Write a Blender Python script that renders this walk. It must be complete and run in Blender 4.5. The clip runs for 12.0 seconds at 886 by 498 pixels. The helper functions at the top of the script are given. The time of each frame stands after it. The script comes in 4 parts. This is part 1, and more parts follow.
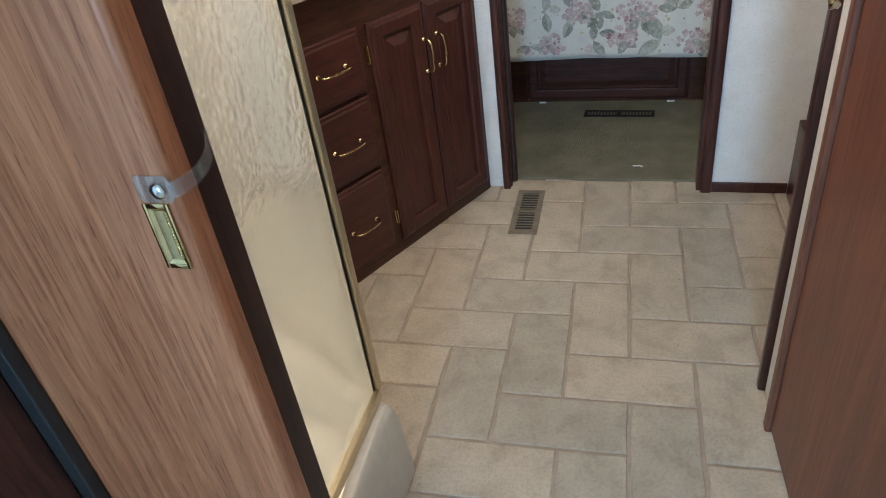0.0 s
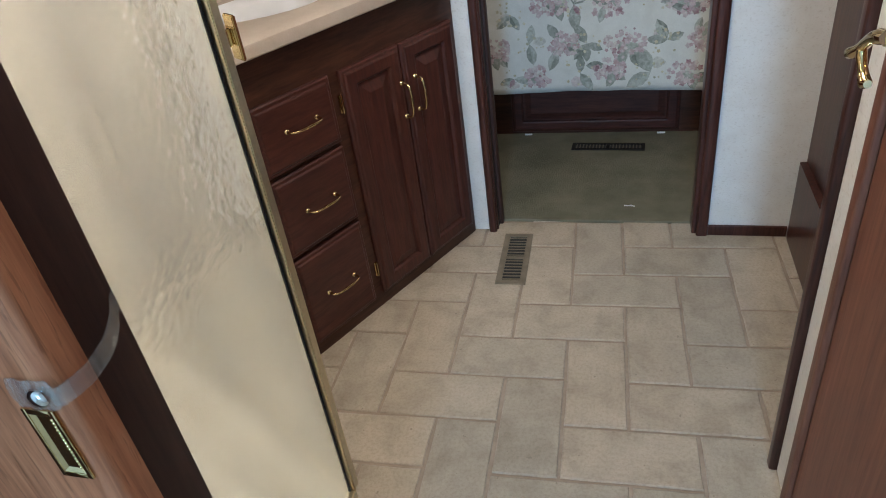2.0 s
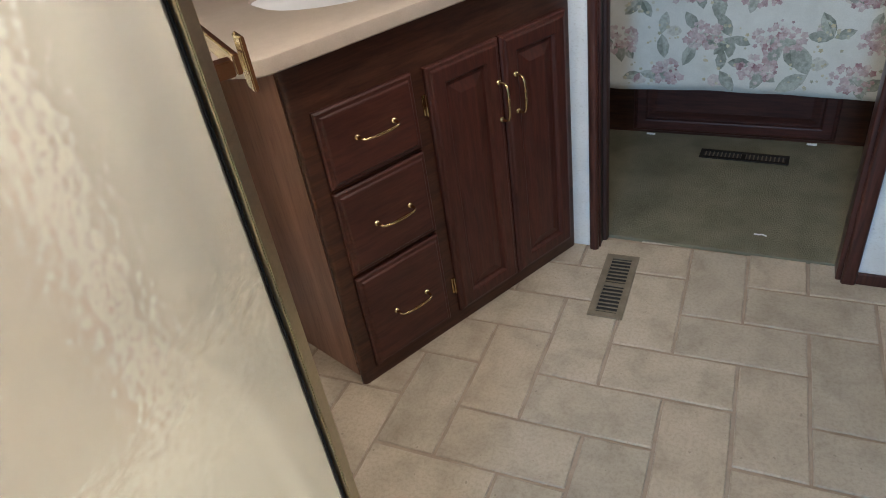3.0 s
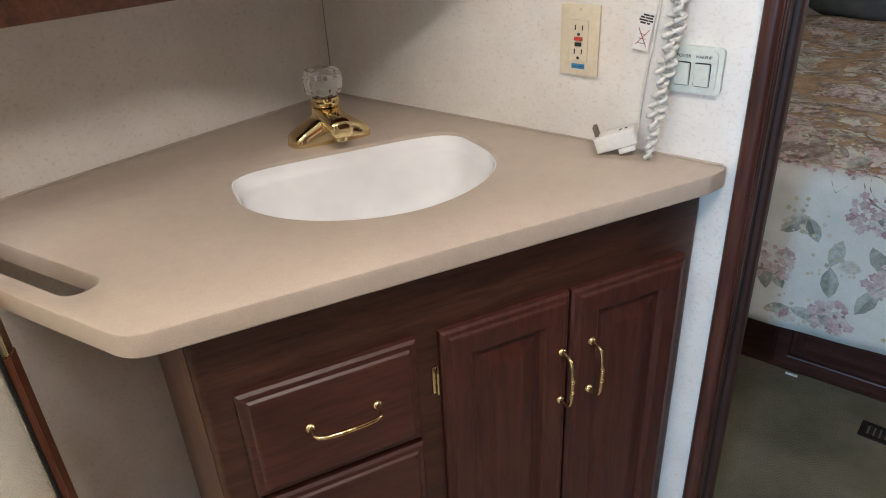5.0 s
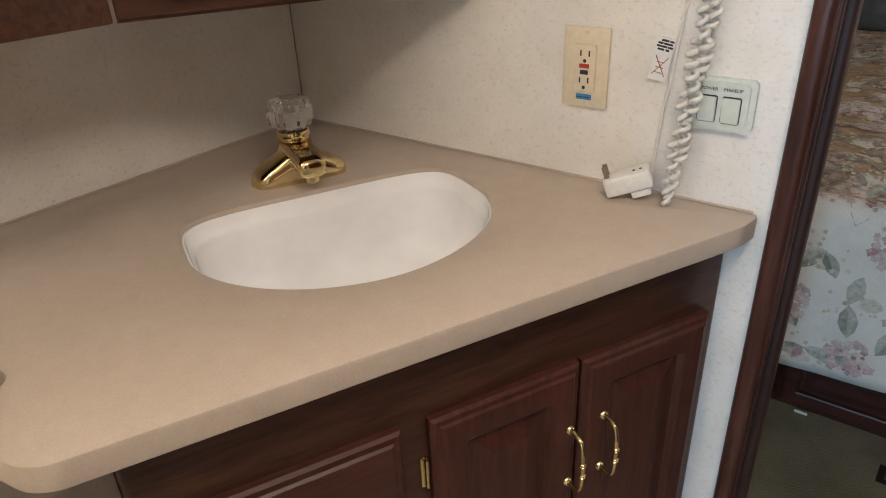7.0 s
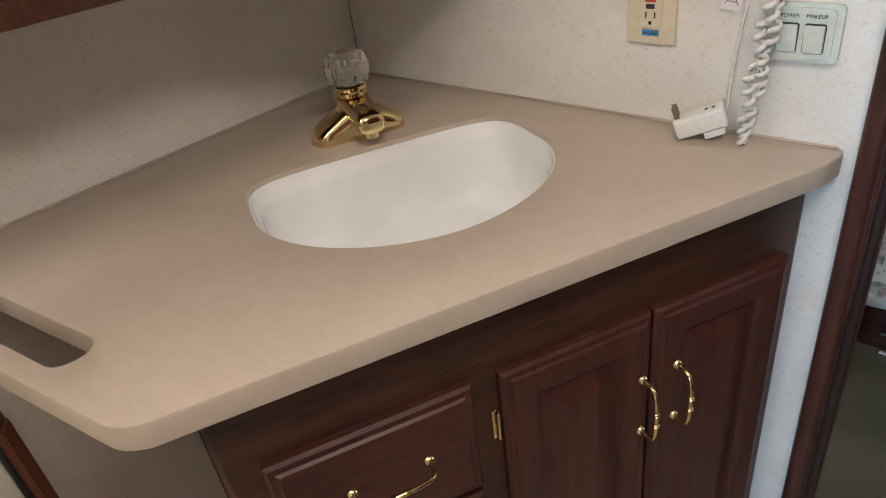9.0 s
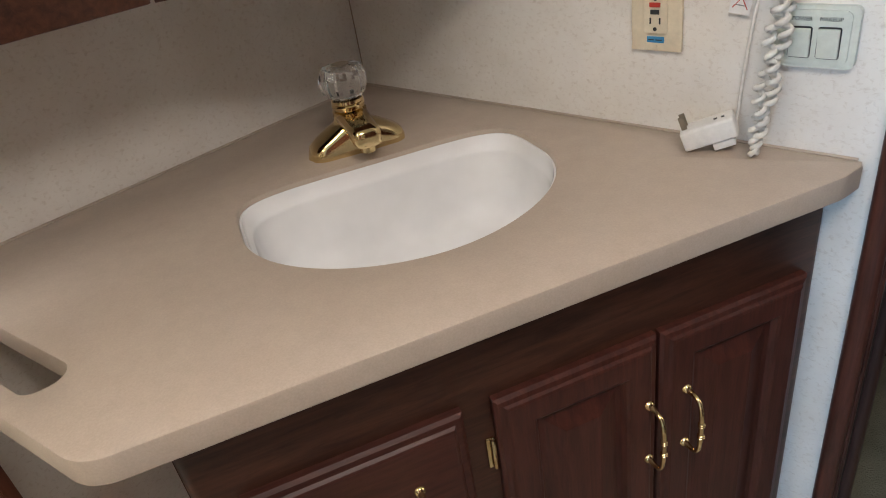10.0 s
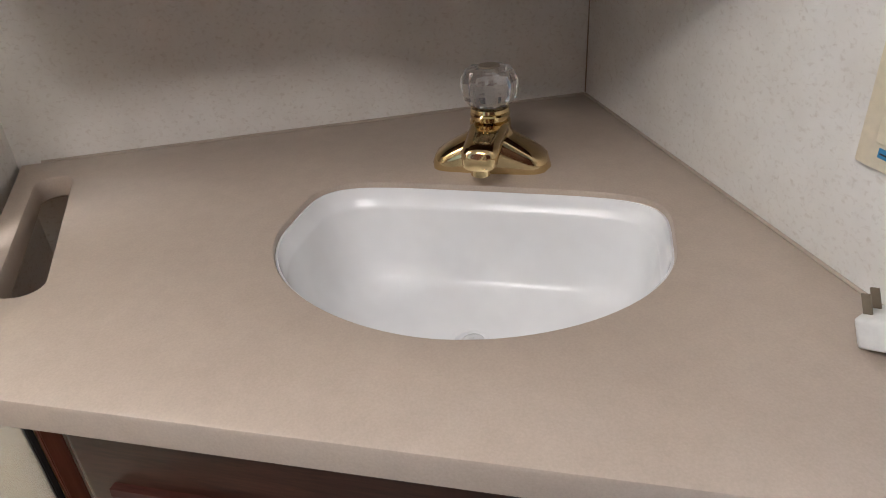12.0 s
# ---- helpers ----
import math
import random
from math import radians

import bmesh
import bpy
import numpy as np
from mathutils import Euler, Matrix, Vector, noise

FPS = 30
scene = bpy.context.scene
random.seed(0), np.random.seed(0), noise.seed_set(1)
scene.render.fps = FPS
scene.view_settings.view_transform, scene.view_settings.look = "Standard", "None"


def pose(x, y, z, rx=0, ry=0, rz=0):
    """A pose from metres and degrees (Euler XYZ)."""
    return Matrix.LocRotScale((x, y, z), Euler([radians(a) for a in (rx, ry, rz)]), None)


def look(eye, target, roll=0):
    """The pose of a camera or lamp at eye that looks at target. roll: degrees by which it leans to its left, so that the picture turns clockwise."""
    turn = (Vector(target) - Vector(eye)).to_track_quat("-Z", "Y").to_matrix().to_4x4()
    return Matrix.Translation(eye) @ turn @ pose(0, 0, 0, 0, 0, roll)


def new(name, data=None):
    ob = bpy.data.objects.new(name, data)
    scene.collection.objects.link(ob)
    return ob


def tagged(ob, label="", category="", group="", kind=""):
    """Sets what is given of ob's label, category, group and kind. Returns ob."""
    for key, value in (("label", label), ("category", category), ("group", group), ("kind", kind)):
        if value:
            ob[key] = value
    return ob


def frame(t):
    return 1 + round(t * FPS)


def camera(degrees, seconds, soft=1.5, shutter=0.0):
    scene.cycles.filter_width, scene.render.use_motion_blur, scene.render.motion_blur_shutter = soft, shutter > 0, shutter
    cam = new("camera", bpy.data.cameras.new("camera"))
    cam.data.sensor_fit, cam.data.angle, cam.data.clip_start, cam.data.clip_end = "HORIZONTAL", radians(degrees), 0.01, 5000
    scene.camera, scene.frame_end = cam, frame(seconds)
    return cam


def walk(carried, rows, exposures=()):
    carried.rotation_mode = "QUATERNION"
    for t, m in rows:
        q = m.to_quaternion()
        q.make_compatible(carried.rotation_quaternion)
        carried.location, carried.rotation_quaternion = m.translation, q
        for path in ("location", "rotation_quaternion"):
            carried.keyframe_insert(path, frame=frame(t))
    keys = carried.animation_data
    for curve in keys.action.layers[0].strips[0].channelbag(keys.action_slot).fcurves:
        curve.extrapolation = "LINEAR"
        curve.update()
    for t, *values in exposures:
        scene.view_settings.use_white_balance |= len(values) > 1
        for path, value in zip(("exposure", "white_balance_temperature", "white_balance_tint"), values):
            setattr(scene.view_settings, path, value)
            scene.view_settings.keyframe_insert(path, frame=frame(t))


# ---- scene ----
cam = camera(66.4, 12.0, soft=1.0)
PATH = [
    (0, (0.278, 0.126, 1.213), (-0.275, 1.7, 0.109), -8.2),
    (0.5, (0.281, 0.123, 1.224), (-0.215, 1.69, 0.084), -7.8),
    (1, (0.259, 0.134, 1.239), (-0.186, 1.743, 0.137), -6.6),
    (1.5, (0.25, 0.172, 1.235), (-0.135, 1.794, 0.129), -6.0),
    (2, (0.247, 0.309, 1.252), (-0.268, 1.905, 0.163), -8.3),
    (2.5, (0.269, 0.455, 1.26), (-0.508, 1.931, 0.157), -8.9),
    (2.7, (0.262, 0.502, 1.243), (-0.542, 1.926, 0.093), -9.5),
    (4.3, (0.153, 1.062, 1.288), (-0.849, 2.494, 0.317), -6.3),
    (4.5, (0.14, 1.118, 1.282), (-0.963, 2.493, 0.337), -5.2),
    (5, (0.064, 1.243, 1.283), (-1.074, 2.595, 0.346), -3.1),
    (5.5, (-0.016, 1.344, 1.29), (-1.041, 2.815, 0.404), 0.3),
    (6, (-0.03, 1.371, 1.293), (-1.047, 2.853, 0.415), -0.2),
    (6.5, (-0.044, 1.378, 1.288), (-1.123, 2.814, 0.41), -1.8),
    (7, (-0.051, 1.371, 1.286), (-1.144, 2.76, 0.351), -2.7),
    (7.5, (-0.068, 1.387, 1.28), (-1.168, 2.737, 0.298), -4.4),
    (7.7, (-0.07, 1.386, 1.28), (-1.189, 2.708, 0.279), -5.3),
    (9.3, (-0.062, 1.379, 1.287), (-1.259, 2.586, 0.233), -8.1),
    (9.5, (-0.064, 1.381, 1.281), (-1.258, 2.601, 0.238), -8.3),
    (10, (-0.054, 1.437, 1.273), (-1.32, 2.601, 0.252), -9.7),
    (10.5, (0.024, 1.569, 1.278), (-1.518, 2.444, 0.353), -8.2),
    (11, (0.036, 1.664, 1.26), (-1.637, 2.199, 0.304), -6.2),
    (11.5, (-0.031, 1.745, 1.264), (-1.721, 2.244, 0.317), -2.5),
    (12, (-0.062, 1.823, 1.240), (-1.759, 2.135, 0.247), -3.8),
]
EXPOSURES = [(0.0, 0.07, 6400, 10), (1.2, 0.05, 6350, 10), (2.7, -0.02, 6150, 10), (4.5, 0.31, 6150, 11), (5.4, 0.0, 6250, 11), (6.5, -0.12, 6800, 12), (7.7, -0.1, 6700, 12), (9.5, -0.15, 6350, 11), (10.0, -0.15, 6250, 11), (10.6, -0.12, 6500, 12), (11.0, -0.1, 6550, 12), (11.5, -0.10, 5950, 11), (12.0, -0.05, 5800, 11)]
walk(cam, [(t, look(eye, target, roll)) for t, eye, target, roll in PATH], EXPOSURES)

# ---- light ----
world = bpy.data.worlds.new("world")
scene.world = world
world.use_nodes = True
sky = world.node_tree.nodes.new("ShaderNodeTexSky")
sky.sky_type, sky.sun_disc, sky.sun_elevation, sky.sun_rotation = "NISHITA", False, radians(45), radians(120)
world.node_tree.links.new(sky.outputs[0], world.node_tree.nodes["Background"].inputs[0])
world.node_tree.nodes["Background"].inputs[1].default_value = 0.08


def area_lamp(name, place, target, width, height, watts, colour):
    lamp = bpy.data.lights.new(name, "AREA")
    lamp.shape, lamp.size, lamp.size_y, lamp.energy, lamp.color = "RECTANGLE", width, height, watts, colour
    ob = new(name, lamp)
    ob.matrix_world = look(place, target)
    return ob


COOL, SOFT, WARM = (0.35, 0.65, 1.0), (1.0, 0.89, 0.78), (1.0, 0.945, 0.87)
# lamp added just under the closed ceiling; its source is unseen
area_lamp("unseen_ceiling_lamp", (0.15, 1.45, 1.97), (0.15, 1.45, 0), 0.36, 0.36, 11.3, SOFT)
# added lamp that brightens the shower and its glass, no opening above it
area_lamp("added_shower_lamp", (-0.66, 0.98, 1.97), (-0.66, 0.98, 0), 0.5, 0.5, 30.0, WARM).data.spread = radians(140)
# fill lamp added to brighten the bed and carpet
area_lamp("bedroom_fill_lamp", (1.27, 3.6, 1.35), (0.0, 3.6, 0.6), 0.7, 0.5, 11.0, (1.0, 0.94, 0.86))
area_lamp("rear_window_light", (0.25, -2.47, 1.35), (0.25, 1.0, 0.95), 0.42, 0.6, 75.0, COOL)


# ---- materials ----
def shader(name, rough=0.5, metal=0.0, spec=0.5):
    m = bpy.data.materials.new(name)
    m.use_nodes = True
    p = m.node_tree.nodes["Principled BSDF"]
    p.inputs["Roughness"].default_value, p.inputs["Metallic"].default_value = rough, metal
    p.inputs["Specular IOR Level"].default_value = spec
    return m, m.node_tree.nodes, m.node_tree.links, p


def coords(nodes, links, stretch, source="Object"):
    tc, mp = nodes.new("ShaderNodeTexCoord"), nodes.new("ShaderNodeMapping")
    mp.inputs["Scale"].default_value = stretch
    links.new(tc.outputs[source], mp.inputs["Vector"])
    return mp.outputs["Vector"]


def noise_tex(nodes, links, vec, scale, detail=4.0, rough=0.55, warp=0.0):
    n = nodes.new("ShaderNodeTexNoise")
    n.inputs["Scale"].default_value, n.inputs["Detail"].default_value = scale, detail
    n.inputs["Roughness"].default_value, n.inputs["Distortion"].default_value = rough, warp
    links.new(vec, n.inputs["Vector"])
    return n.outputs["Fac"]


def ramp(nodes, links, fac, stops):
    r = nodes.new("ShaderNodeValToRGB")
    while len(r.color_ramp.elements) < len(stops):
        r.color_ramp.elements.new(0.5)
    for e, (at, c) in zip(r.color_ramp.elements, stops):
        e.position, e.color = at, (*c, 1)
    links.new(fac, r.inputs["Fac"])
    return r.outputs["Color"]


def mix(nodes, links, kind, fac, a, b):
    n = nodes.new("ShaderNodeMix")
    n.data_type, n.blend_type = "RGBA", kind
    for sock, value in ((n.inputs["Factor"], fac), (n.inputs["A"], a), (n.inputs["B"], b)):
        if isinstance(value, bpy.types.NodeSocket):
            links.new(value, sock)
        else:
            sock.default_value = value if isinstance(value, float) else (*value, 1)
    return n.outputs["Result"]


def bumped(nodes, links, p, height, strength, distance=0.002):
    b = nodes.new("ShaderNodeBump")
    b.inputs["Strength"].default_value, b.inputs["Distance"].default_value = strength, distance
    links.new(height, b.inputs["Height"])
    links.new(b.outputs["Normal"], p.inputs["Normal"])


def wood(name, dark, light, stretch, rough=0.38, contrast=1.0, bump=0.15, pores=0.25):
    """Grain along the axis that stretch squeezes least."""
    m, nodes, links, p = shader(name, rough, 0.0, 0.36)
    vec = coords(nodes, links, stretch)
    fine = noise_tex(nodes, links, vec, 9.0, 8.0, 0.65, 0.6)
    broad = noise_tex(nodes, links, vec, 1.6, 3.0, 0.5, 1.2)
    base = ramp(nodes, links, fine, [(0.5 - 0.16 / contrast, dark), (0.5 + 0.16 / contrast, light)])
    shade = ramp(nodes, links, broad, [(0.3, (0.72, 0.70, 0.70)), (0.7, (1.12, 1.08, 1.05))])
    lines = noise_tex(nodes, links, vec, 24.0, 3.0, 0.55, 0.8)
    dashes = ramp(nodes, links, lines, [(0.36, (0.35, 0.30, 0.28)), (0.46, (1, 1, 1))])
    tone = mix(nodes, links, "MULTIPLY", 1.0, base, shade)
    links.new(mix(nodes, links, "MULTIPLY", pores, tone, dashes), p.inputs["Base Color"])
    bumped(nodes, links, p, fine, bump, 0.0006)
    return m


def pecan():
    """Printed pecan grain: soft cathedral bands, short dark pores and a clear coat."""
    m, nodes, links, p = shader("pecan_print_panel", 0.30)
    broad = noise_tex(nodes, links, coords(nodes, links, (7, 7, 0.8)), 1.7, 4.0, 0.55, 1.6)
    band = noise_tex(nodes, links, coords(nodes, links, (16, 16, 0.7)), 6.0, 6.0, 0.62, 0.9)
    pore = noise_tex(nodes, links, coords(nodes, links, (46, 46, 3.2)), 7.0, 3.0, 0.6, 0.5)
    base = ramp(nodes, links, band, [(0.32, (0.27, 0.085, 0.036)), (0.55, (0.42, 0.155, 0.072)), (0.72, (0.50, 0.205, 0.100))])
    shade = ramp(nodes, links, broad, [(0.3, (0.80, 0.77, 0.75)), (0.7, (1.12, 1.10, 1.08))])
    marks = ramp(nodes, links, pore, [(0.34, (0.42, 0.36, 0.32)), (0.43, (1, 1, 1))])
    c = mix(nodes, links, "MULTIPLY", 1.0, base, shade)
    links.new(mix(nodes, links, "MULTIPLY", 0.6, c, marks), p.inputs["Base Color"])
    bumped(nodes, links, p, pore, 0.10, 0.0005)
    return m


CHERRY = wood("cherry_wood", (0.058, 0.018, 0.013), (0.108, 0.034, 0.024), (9, 9, 0.9), 0.40)
CHERRY_FLAT = wood("cherry_wood_along", (0.058, 0.018, 0.013), (0.104, 0.034, 0.024), (0.9, 9, 9), 0.40)
FRAME_WOOD = wood("dark_face_frame_wood", (0.050, 0.020, 0.012), (0.105, 0.042, 0.025), (0.9, 9, 9), 0.40)
SIDE_WOOD = wood("smooth_brown_side_panel", (0.27, 0.150, 0.108), (0.34, 0.200, 0.148), (7, 7, 0.6), 0.42)
PECAN = pecan()
MAHOGANY = wood("flat_mahogany_door", (0.165, 0.056, 0.032), (0.235, 0.092, 0.054), (9, 9, 0.5), 0.42)
TRIM_WOOD = wood("mahogany_trim", (0.036, 0.012, 0.009), (0.098, 0.034, 0.024), (10, 10, 0.7), 0.30)
DARK_WOOD = wood("dark_jamb_board", (0.030, 0.013, 0.010), (0.060, 0.026, 0.019), (8, 8, 0.6), 0.5)


def wallpaper():
    m, nodes, links, p = shader("speckled_wallpaper", 0.62, 0, 0.35)
    vec = coords(nodes, links, (1, 1, 1))
    fleck = noise_tex(nodes, links, coords(nodes, links, (1, 1, 1.4)), 130.0, 3.0, 0.62, 0.5)
    fleck2 = noise_tex(nodes, links, vec, 120.0, 3.0, 0.6, 0.8)
    cloud = noise_tex(nodes, links, vec, 13.0, 4.0, 0.6)
    base = ramp(nodes, links, cloud, [(0.3, (0.735, 0.695, 0.640)), (0.7, (0.81, 0.78, 0.735))])
    spots = ramp(nodes, links, fleck, [(0.54, (0, 0, 0)), (0.72, (0.42, 0.42, 0.42))])
    c = mix(nodes, links, "MIX", spots, base, (0.50, 0.425, 0.35))
    grey = ramp(nodes, links, fleck2, [(0.64, (0, 0, 0)), (0.76, (0.22, 0.22, 0.22))])
    c = mix(nodes, links, "MIX", grey, c, (0.40, 0.40, 0.41))
    links.new(c, p.inputs["Base Color"])
    bumped(nodes, links, p, fleck2, 0.12, 0.0006)
    return m


def tile_stone():
    m, nodes, links, p = shader("vinyl_stone_tile", 0.46, 0, 0.4)
    info = nodes.new("ShaderNodeObjectInfo")
    tc = nodes.new("ShaderNodeTexCoord")
    off = nodes.new("ShaderNodeVectorMath")
    off.operation = "MULTIPLY_ADD"
    off.inputs[1].default_value = (1, 1, 1)
    links.new(tc.outputs["Object"], off.inputs[0])
    links.new(info.outputs["Location"], off.inputs[2])
    vec = off.outputs[0]
    cloud = noise_tex(nodes, links, vec, 9.0, 5.0, 0.62, 0.4)
    grit = noise_tex(nodes, links, vec, 120.0, 4.0, 0.7)
    pits = noise_tex(nodes, links, vec, 60.0, 2.0, 0.5)
    base = ramp(nodes, links, cloud, [(0.28, (0.345, 0.292, 0.228)), (0.50, (0.455, 0.396, 0.316)), (0.74, (0.535, 0.468, 0.380))])
    vary = ramp(nodes, links, info.outputs["Random"], [(0.0, (0.86, 0.85, 0.83)), (0.35, (0.96, 0.95, 0.93)), (0.7, (1.03, 0.98, 0.93)), (1.0, (1.06, 1.04, 1.01))])
    c = mix(nodes, links, "MULTIPLY", 1.0, base, vary)
    speck = ramp(nodes, links, grit, [(0.36, (0.80, 0.79, 0.77)), (0.55, (1, 1, 1))])
    c = mix(nodes, links, "MULTIPLY", 0.8, c, speck)
    dots = ramp(nodes, links, pits, [(0.71, (0, 0, 0)), (0.74, (0.6, 0.6, 0.6))])
    c = mix(nodes, links, "MIX", dots, c, (0.20, 0.16, 0.12))
    links.new(c, p.inputs["Base Color"])
    bumped(nodes, links, p, grit, 0.35, 0.0018)
    return m


def mottled(name, a, b, scale, rough, bump=0.1, distance=0.001, grain=140.0, metal=0.0, spec=0.5):
    m, nodes, links, p = shader(name, rough, metal, spec)
    vec = coords(nodes, links, (1, 1, 1))
    cloud = noise_tex(nodes, links, vec, scale, 5.0, 0.6)
    fine = noise_tex(nodes, links, vec, grain, 3.0, 0.6)
    c = ramp(nodes, links, cloud, [(0.3, a), (0.7, b)])
    f = ramp(nodes, links, fine, [(0.3, (0.93, 0.93, 0.93)), (0.7, (1.04, 1.04, 1.04))])
    links.new(mix(nodes, links, "MULTIPLY", 1.0, c, f), p.inputs["Base Color"])
    bumped(nodes, links, p, fine, bump, distance)
    return m


def islands(name, a, b, c, rough=0.8):
    """Colour varies from piece to piece."""
    m, nodes, links, p = shader(name, rough, 0, 0.2)
    geo = nodes.new("ShaderNodeNewGeometry")
    ink = ramp(nodes, links, geo.outputs["Random Per Island"], [(0.0, a), (0.5, b), (1.0, c)])
    vec = coords(nodes, links, (1, 1, 1))
    wash = ramp(nodes, links, noise_tex(nodes, links, vec, 34.0, 4.0, 0.65, 0.6), [(0.40, (0, 0, 0)), (0.68, (0.5, 0.5, 0.5))])
    soak = ramp(nodes, links, noise_tex(nodes, links, vec, 90.0, 3.0, 0.6), [(0.3, (0.74, 0.74, 0.74)), (0.65, (1.08, 1.08, 1.08))])
    links.new(mix(nodes, links, "MULTIPLY", 1.0, mix(nodes, links, "MIX", wash, ink, (0.60, 0.60, 0.55)), soak), p.inputs["Base Color"])
    return m


def hammered_glass():
    m, nodes, links, p = shader("hammered_shower_glass", 0.16)
    nodes.remove(p)
    vec = coords(nodes, links, (1, 1, 1))
    drops = nodes.new("ShaderNodeTexVoronoi")
    drops.feature = "SMOOTH_F1"
    drops.inputs["Scale"].default_value = 95.0
    links.new(vec, drops.inputs["Vector"])
    wave = noise_tex(nodes, links, coords(nodes, links, (1, 1, 2.2)), 26.0, 2.0, 0.5)
    add = nodes.new("ShaderNodeMath")
    links.new(drops.outputs["Distance"], add.inputs[0])
    links.new(wave, add.inputs[1])
    b = nodes.new("ShaderNodeBump")
    b.inputs["Strength"].default_value, b.inputs["Distance"].default_value = 0.15, 0.0028
    links.new(add.outputs[0], b.inputs["Height"])
    clear, milky = nodes.new("ShaderNodeBsdfTransparent"), nodes.new("ShaderNodeBsdfTranslucent")
    bent, shine = nodes.new("ShaderNodeBsdfRefraction"), nodes.new("ShaderNodeBsdfGlossy")
    clear.inputs["Color"].default_value = milky.inputs["Color"].default_value = bent.inputs["Color"].default_value = (0.905, 0.905, 0.885, 1)
    bent.inputs["Roughness"].default_value, bent.inputs["IOR"].default_value = 0.22, 1.25
    shine.inputs["Color"].default_value, shine.inputs["Roughness"].default_value = (0.93, 0.92, 0.87, 1), 0.14
    for node in (shine, bent):
        links.new(b.outputs["Normal"], node.inputs["Normal"])
    inner, body, whole = nodes.new("ShaderNodeMixShader"), nodes.new("ShaderNodeMixShader"), nodes.new("ShaderNodeMixShader")
    inner.inputs["Fac"].default_value, body.inputs["Fac"].default_value, whole.inputs["Fac"].default_value = 0.52, 0.16, 0.40
    links.new(clear.outputs[0], inner.inputs[1])
    links.new(bent.outputs[0], inner.inputs[2])
    links.new(inner.outputs[0], body.inputs[1])
    links.new(milky.outputs[0], body.inputs[2])
    links.new(body.outputs[0], whole.inputs[1])
    links.new(shine.outputs[0], whole.inputs[2])
    links.new(whole.outputs[0], nodes["Material Output"].inputs["Surface"])
    return m


WALL = wallpaper()
STONE = tile_stone()
GROUT = mottled("tan_grout", (0.29, 0.22, 0.165), (0.40, 0.32, 0.245), 14.0, 0.7, 0.3, 0.002)
CARPET = mottled("olive_carpet", (0.155, 0.146, 0.098), (0.245, 0.226, 0.160), 7.0, 0.95, 1.0, 0.006, 260.0, 0, 0.1)
SOLID = mottled("beige_solid_surface", (0.455, 0.375, 0.305), (0.495, 0.412, 0.338), 40.0, 0.40, 0.03, 0.0005, 420.0)
CHINA = mottled("white_sink_glaze", (0.85, 0.85, 0.855), (0.88, 0.88, 0.885), 2.0, 0.18, 0.0, 0.0006, 8.0, 0.0, 0.3)
BRASS = mottled("polished_brass", (0.70, 0.53, 0.27), (0.78, 0.61, 0.33), 20.0, 0.09, 0.03, 0.0004, 90.0, 1.0)
GOLD = mottled("gold_anodised_frame", (0.62, 0.51, 0.34), (0.70, 0.59, 0.41), 12.0, 0.34, 0.04, 0.0004, 200.0, 1.0)
CREAM = mottled("cream_fibreglass", (0.62, 0.57, 0.48), (0.68, 0.63, 0.54), 4.0, 0.28, 0.03, 0.0008, 50.0)
WHITE = mottled("white_plastic", (0.74, 0.73, 0.70), (0.80, 0.79, 0.77), 10.0, 0.36, 0.02, 0.0004, 120.0)
IVORY = mottled("ivory_plastic", (0.69, 0.60, 0.44), (0.74, 0.65, 0.49), 10.0, 0.34, 0.02, 0.0004, 120.0)
PALE = mottled("pale_green_white_plastic", (0.60, 0.64, 0.58), (0.66, 0.70, 0.64), 10.0, 0.34, 0.02, 0.0004, 120.0)
CORD = mottled("aged_white_cord", (0.66, 0.63, 0.57), (0.78, 0.75, 0.70), 60.0, 0.42, 0.05, 0.0005, 120.0)
# black of the rubber seals, also of the shade inside slot and register
BLACK = mottled("black_rubber_and_gap_shade", (0.010, 0.010, 0.011), (0.020, 0.019, 0.018), 20.0, 0.5, 0.1, 0.0005)
RED = mottled("red_button", (0.42, 0.03, 0.02), (0.52, 0.05, 0.03), 20.0, 0.4)
BLUE = mottled("blue_label", (0.03, 0.20, 0.42), (0.05, 0.26, 0.50), 20.0, 0.5)
INK = mottled("black_ink", (0.02, 0.02, 0.02), (0.04, 0.04, 0.04), 20.0, 0.7)
GREY_INK = mottled("grey_ink", (0.22, 0.22, 0.21), (0.28, 0.28, 0.27), 20.0, 0.7)
VENT_METAL = mottled("brown_vent_metal", (0.18, 0.145, 0.10), (0.26, 0.215, 0.155), 30.0, 0.42, 0.1, 0.0005, 160.0, 0.2)
DARK_VENT = mottled("dark_vent_metal", (0.016, 0.015, 0.014), (0.028, 0.026, 0.023), 30.0, 0.8, 0.1, 0.001, 140.0, 0.0, 0.15)
STEEL = mottled("chrome", (0.72, 0.72, 0.72), (0.80, 0.80, 0.80), 20.0, 0.15, 0.02, 0.0004, 120.0, 1.0)
SILVER = mottled("mirror_silver", (0.86, 0.87, 0.87), (0.89, 0.89, 0.89), 3.0, 0.02, 0.0, 0.0001, 30.0, 1.0)
CEILING = mottled("white_ceiling_panel", (0.72, 0.71, 0.68), (0.78, 0.77, 0.74), 8.0, 0.7, 0.1)
CLOTH = mottled("ivory_bedspread_cloth", (0.58, 0.58, 0.53), (0.66, 0.66, 0.61), 18.0, 0.85, 0.4, 0.002, 320.0, 0, 0.2)
QUILT = mottled("tan_quilted_cloth", (0.24, 0.155, 0.095), (0.45, 0.32, 0.21), 26.0, 0.9, 0.6, 0.006, 90.0, 0, 0.2)
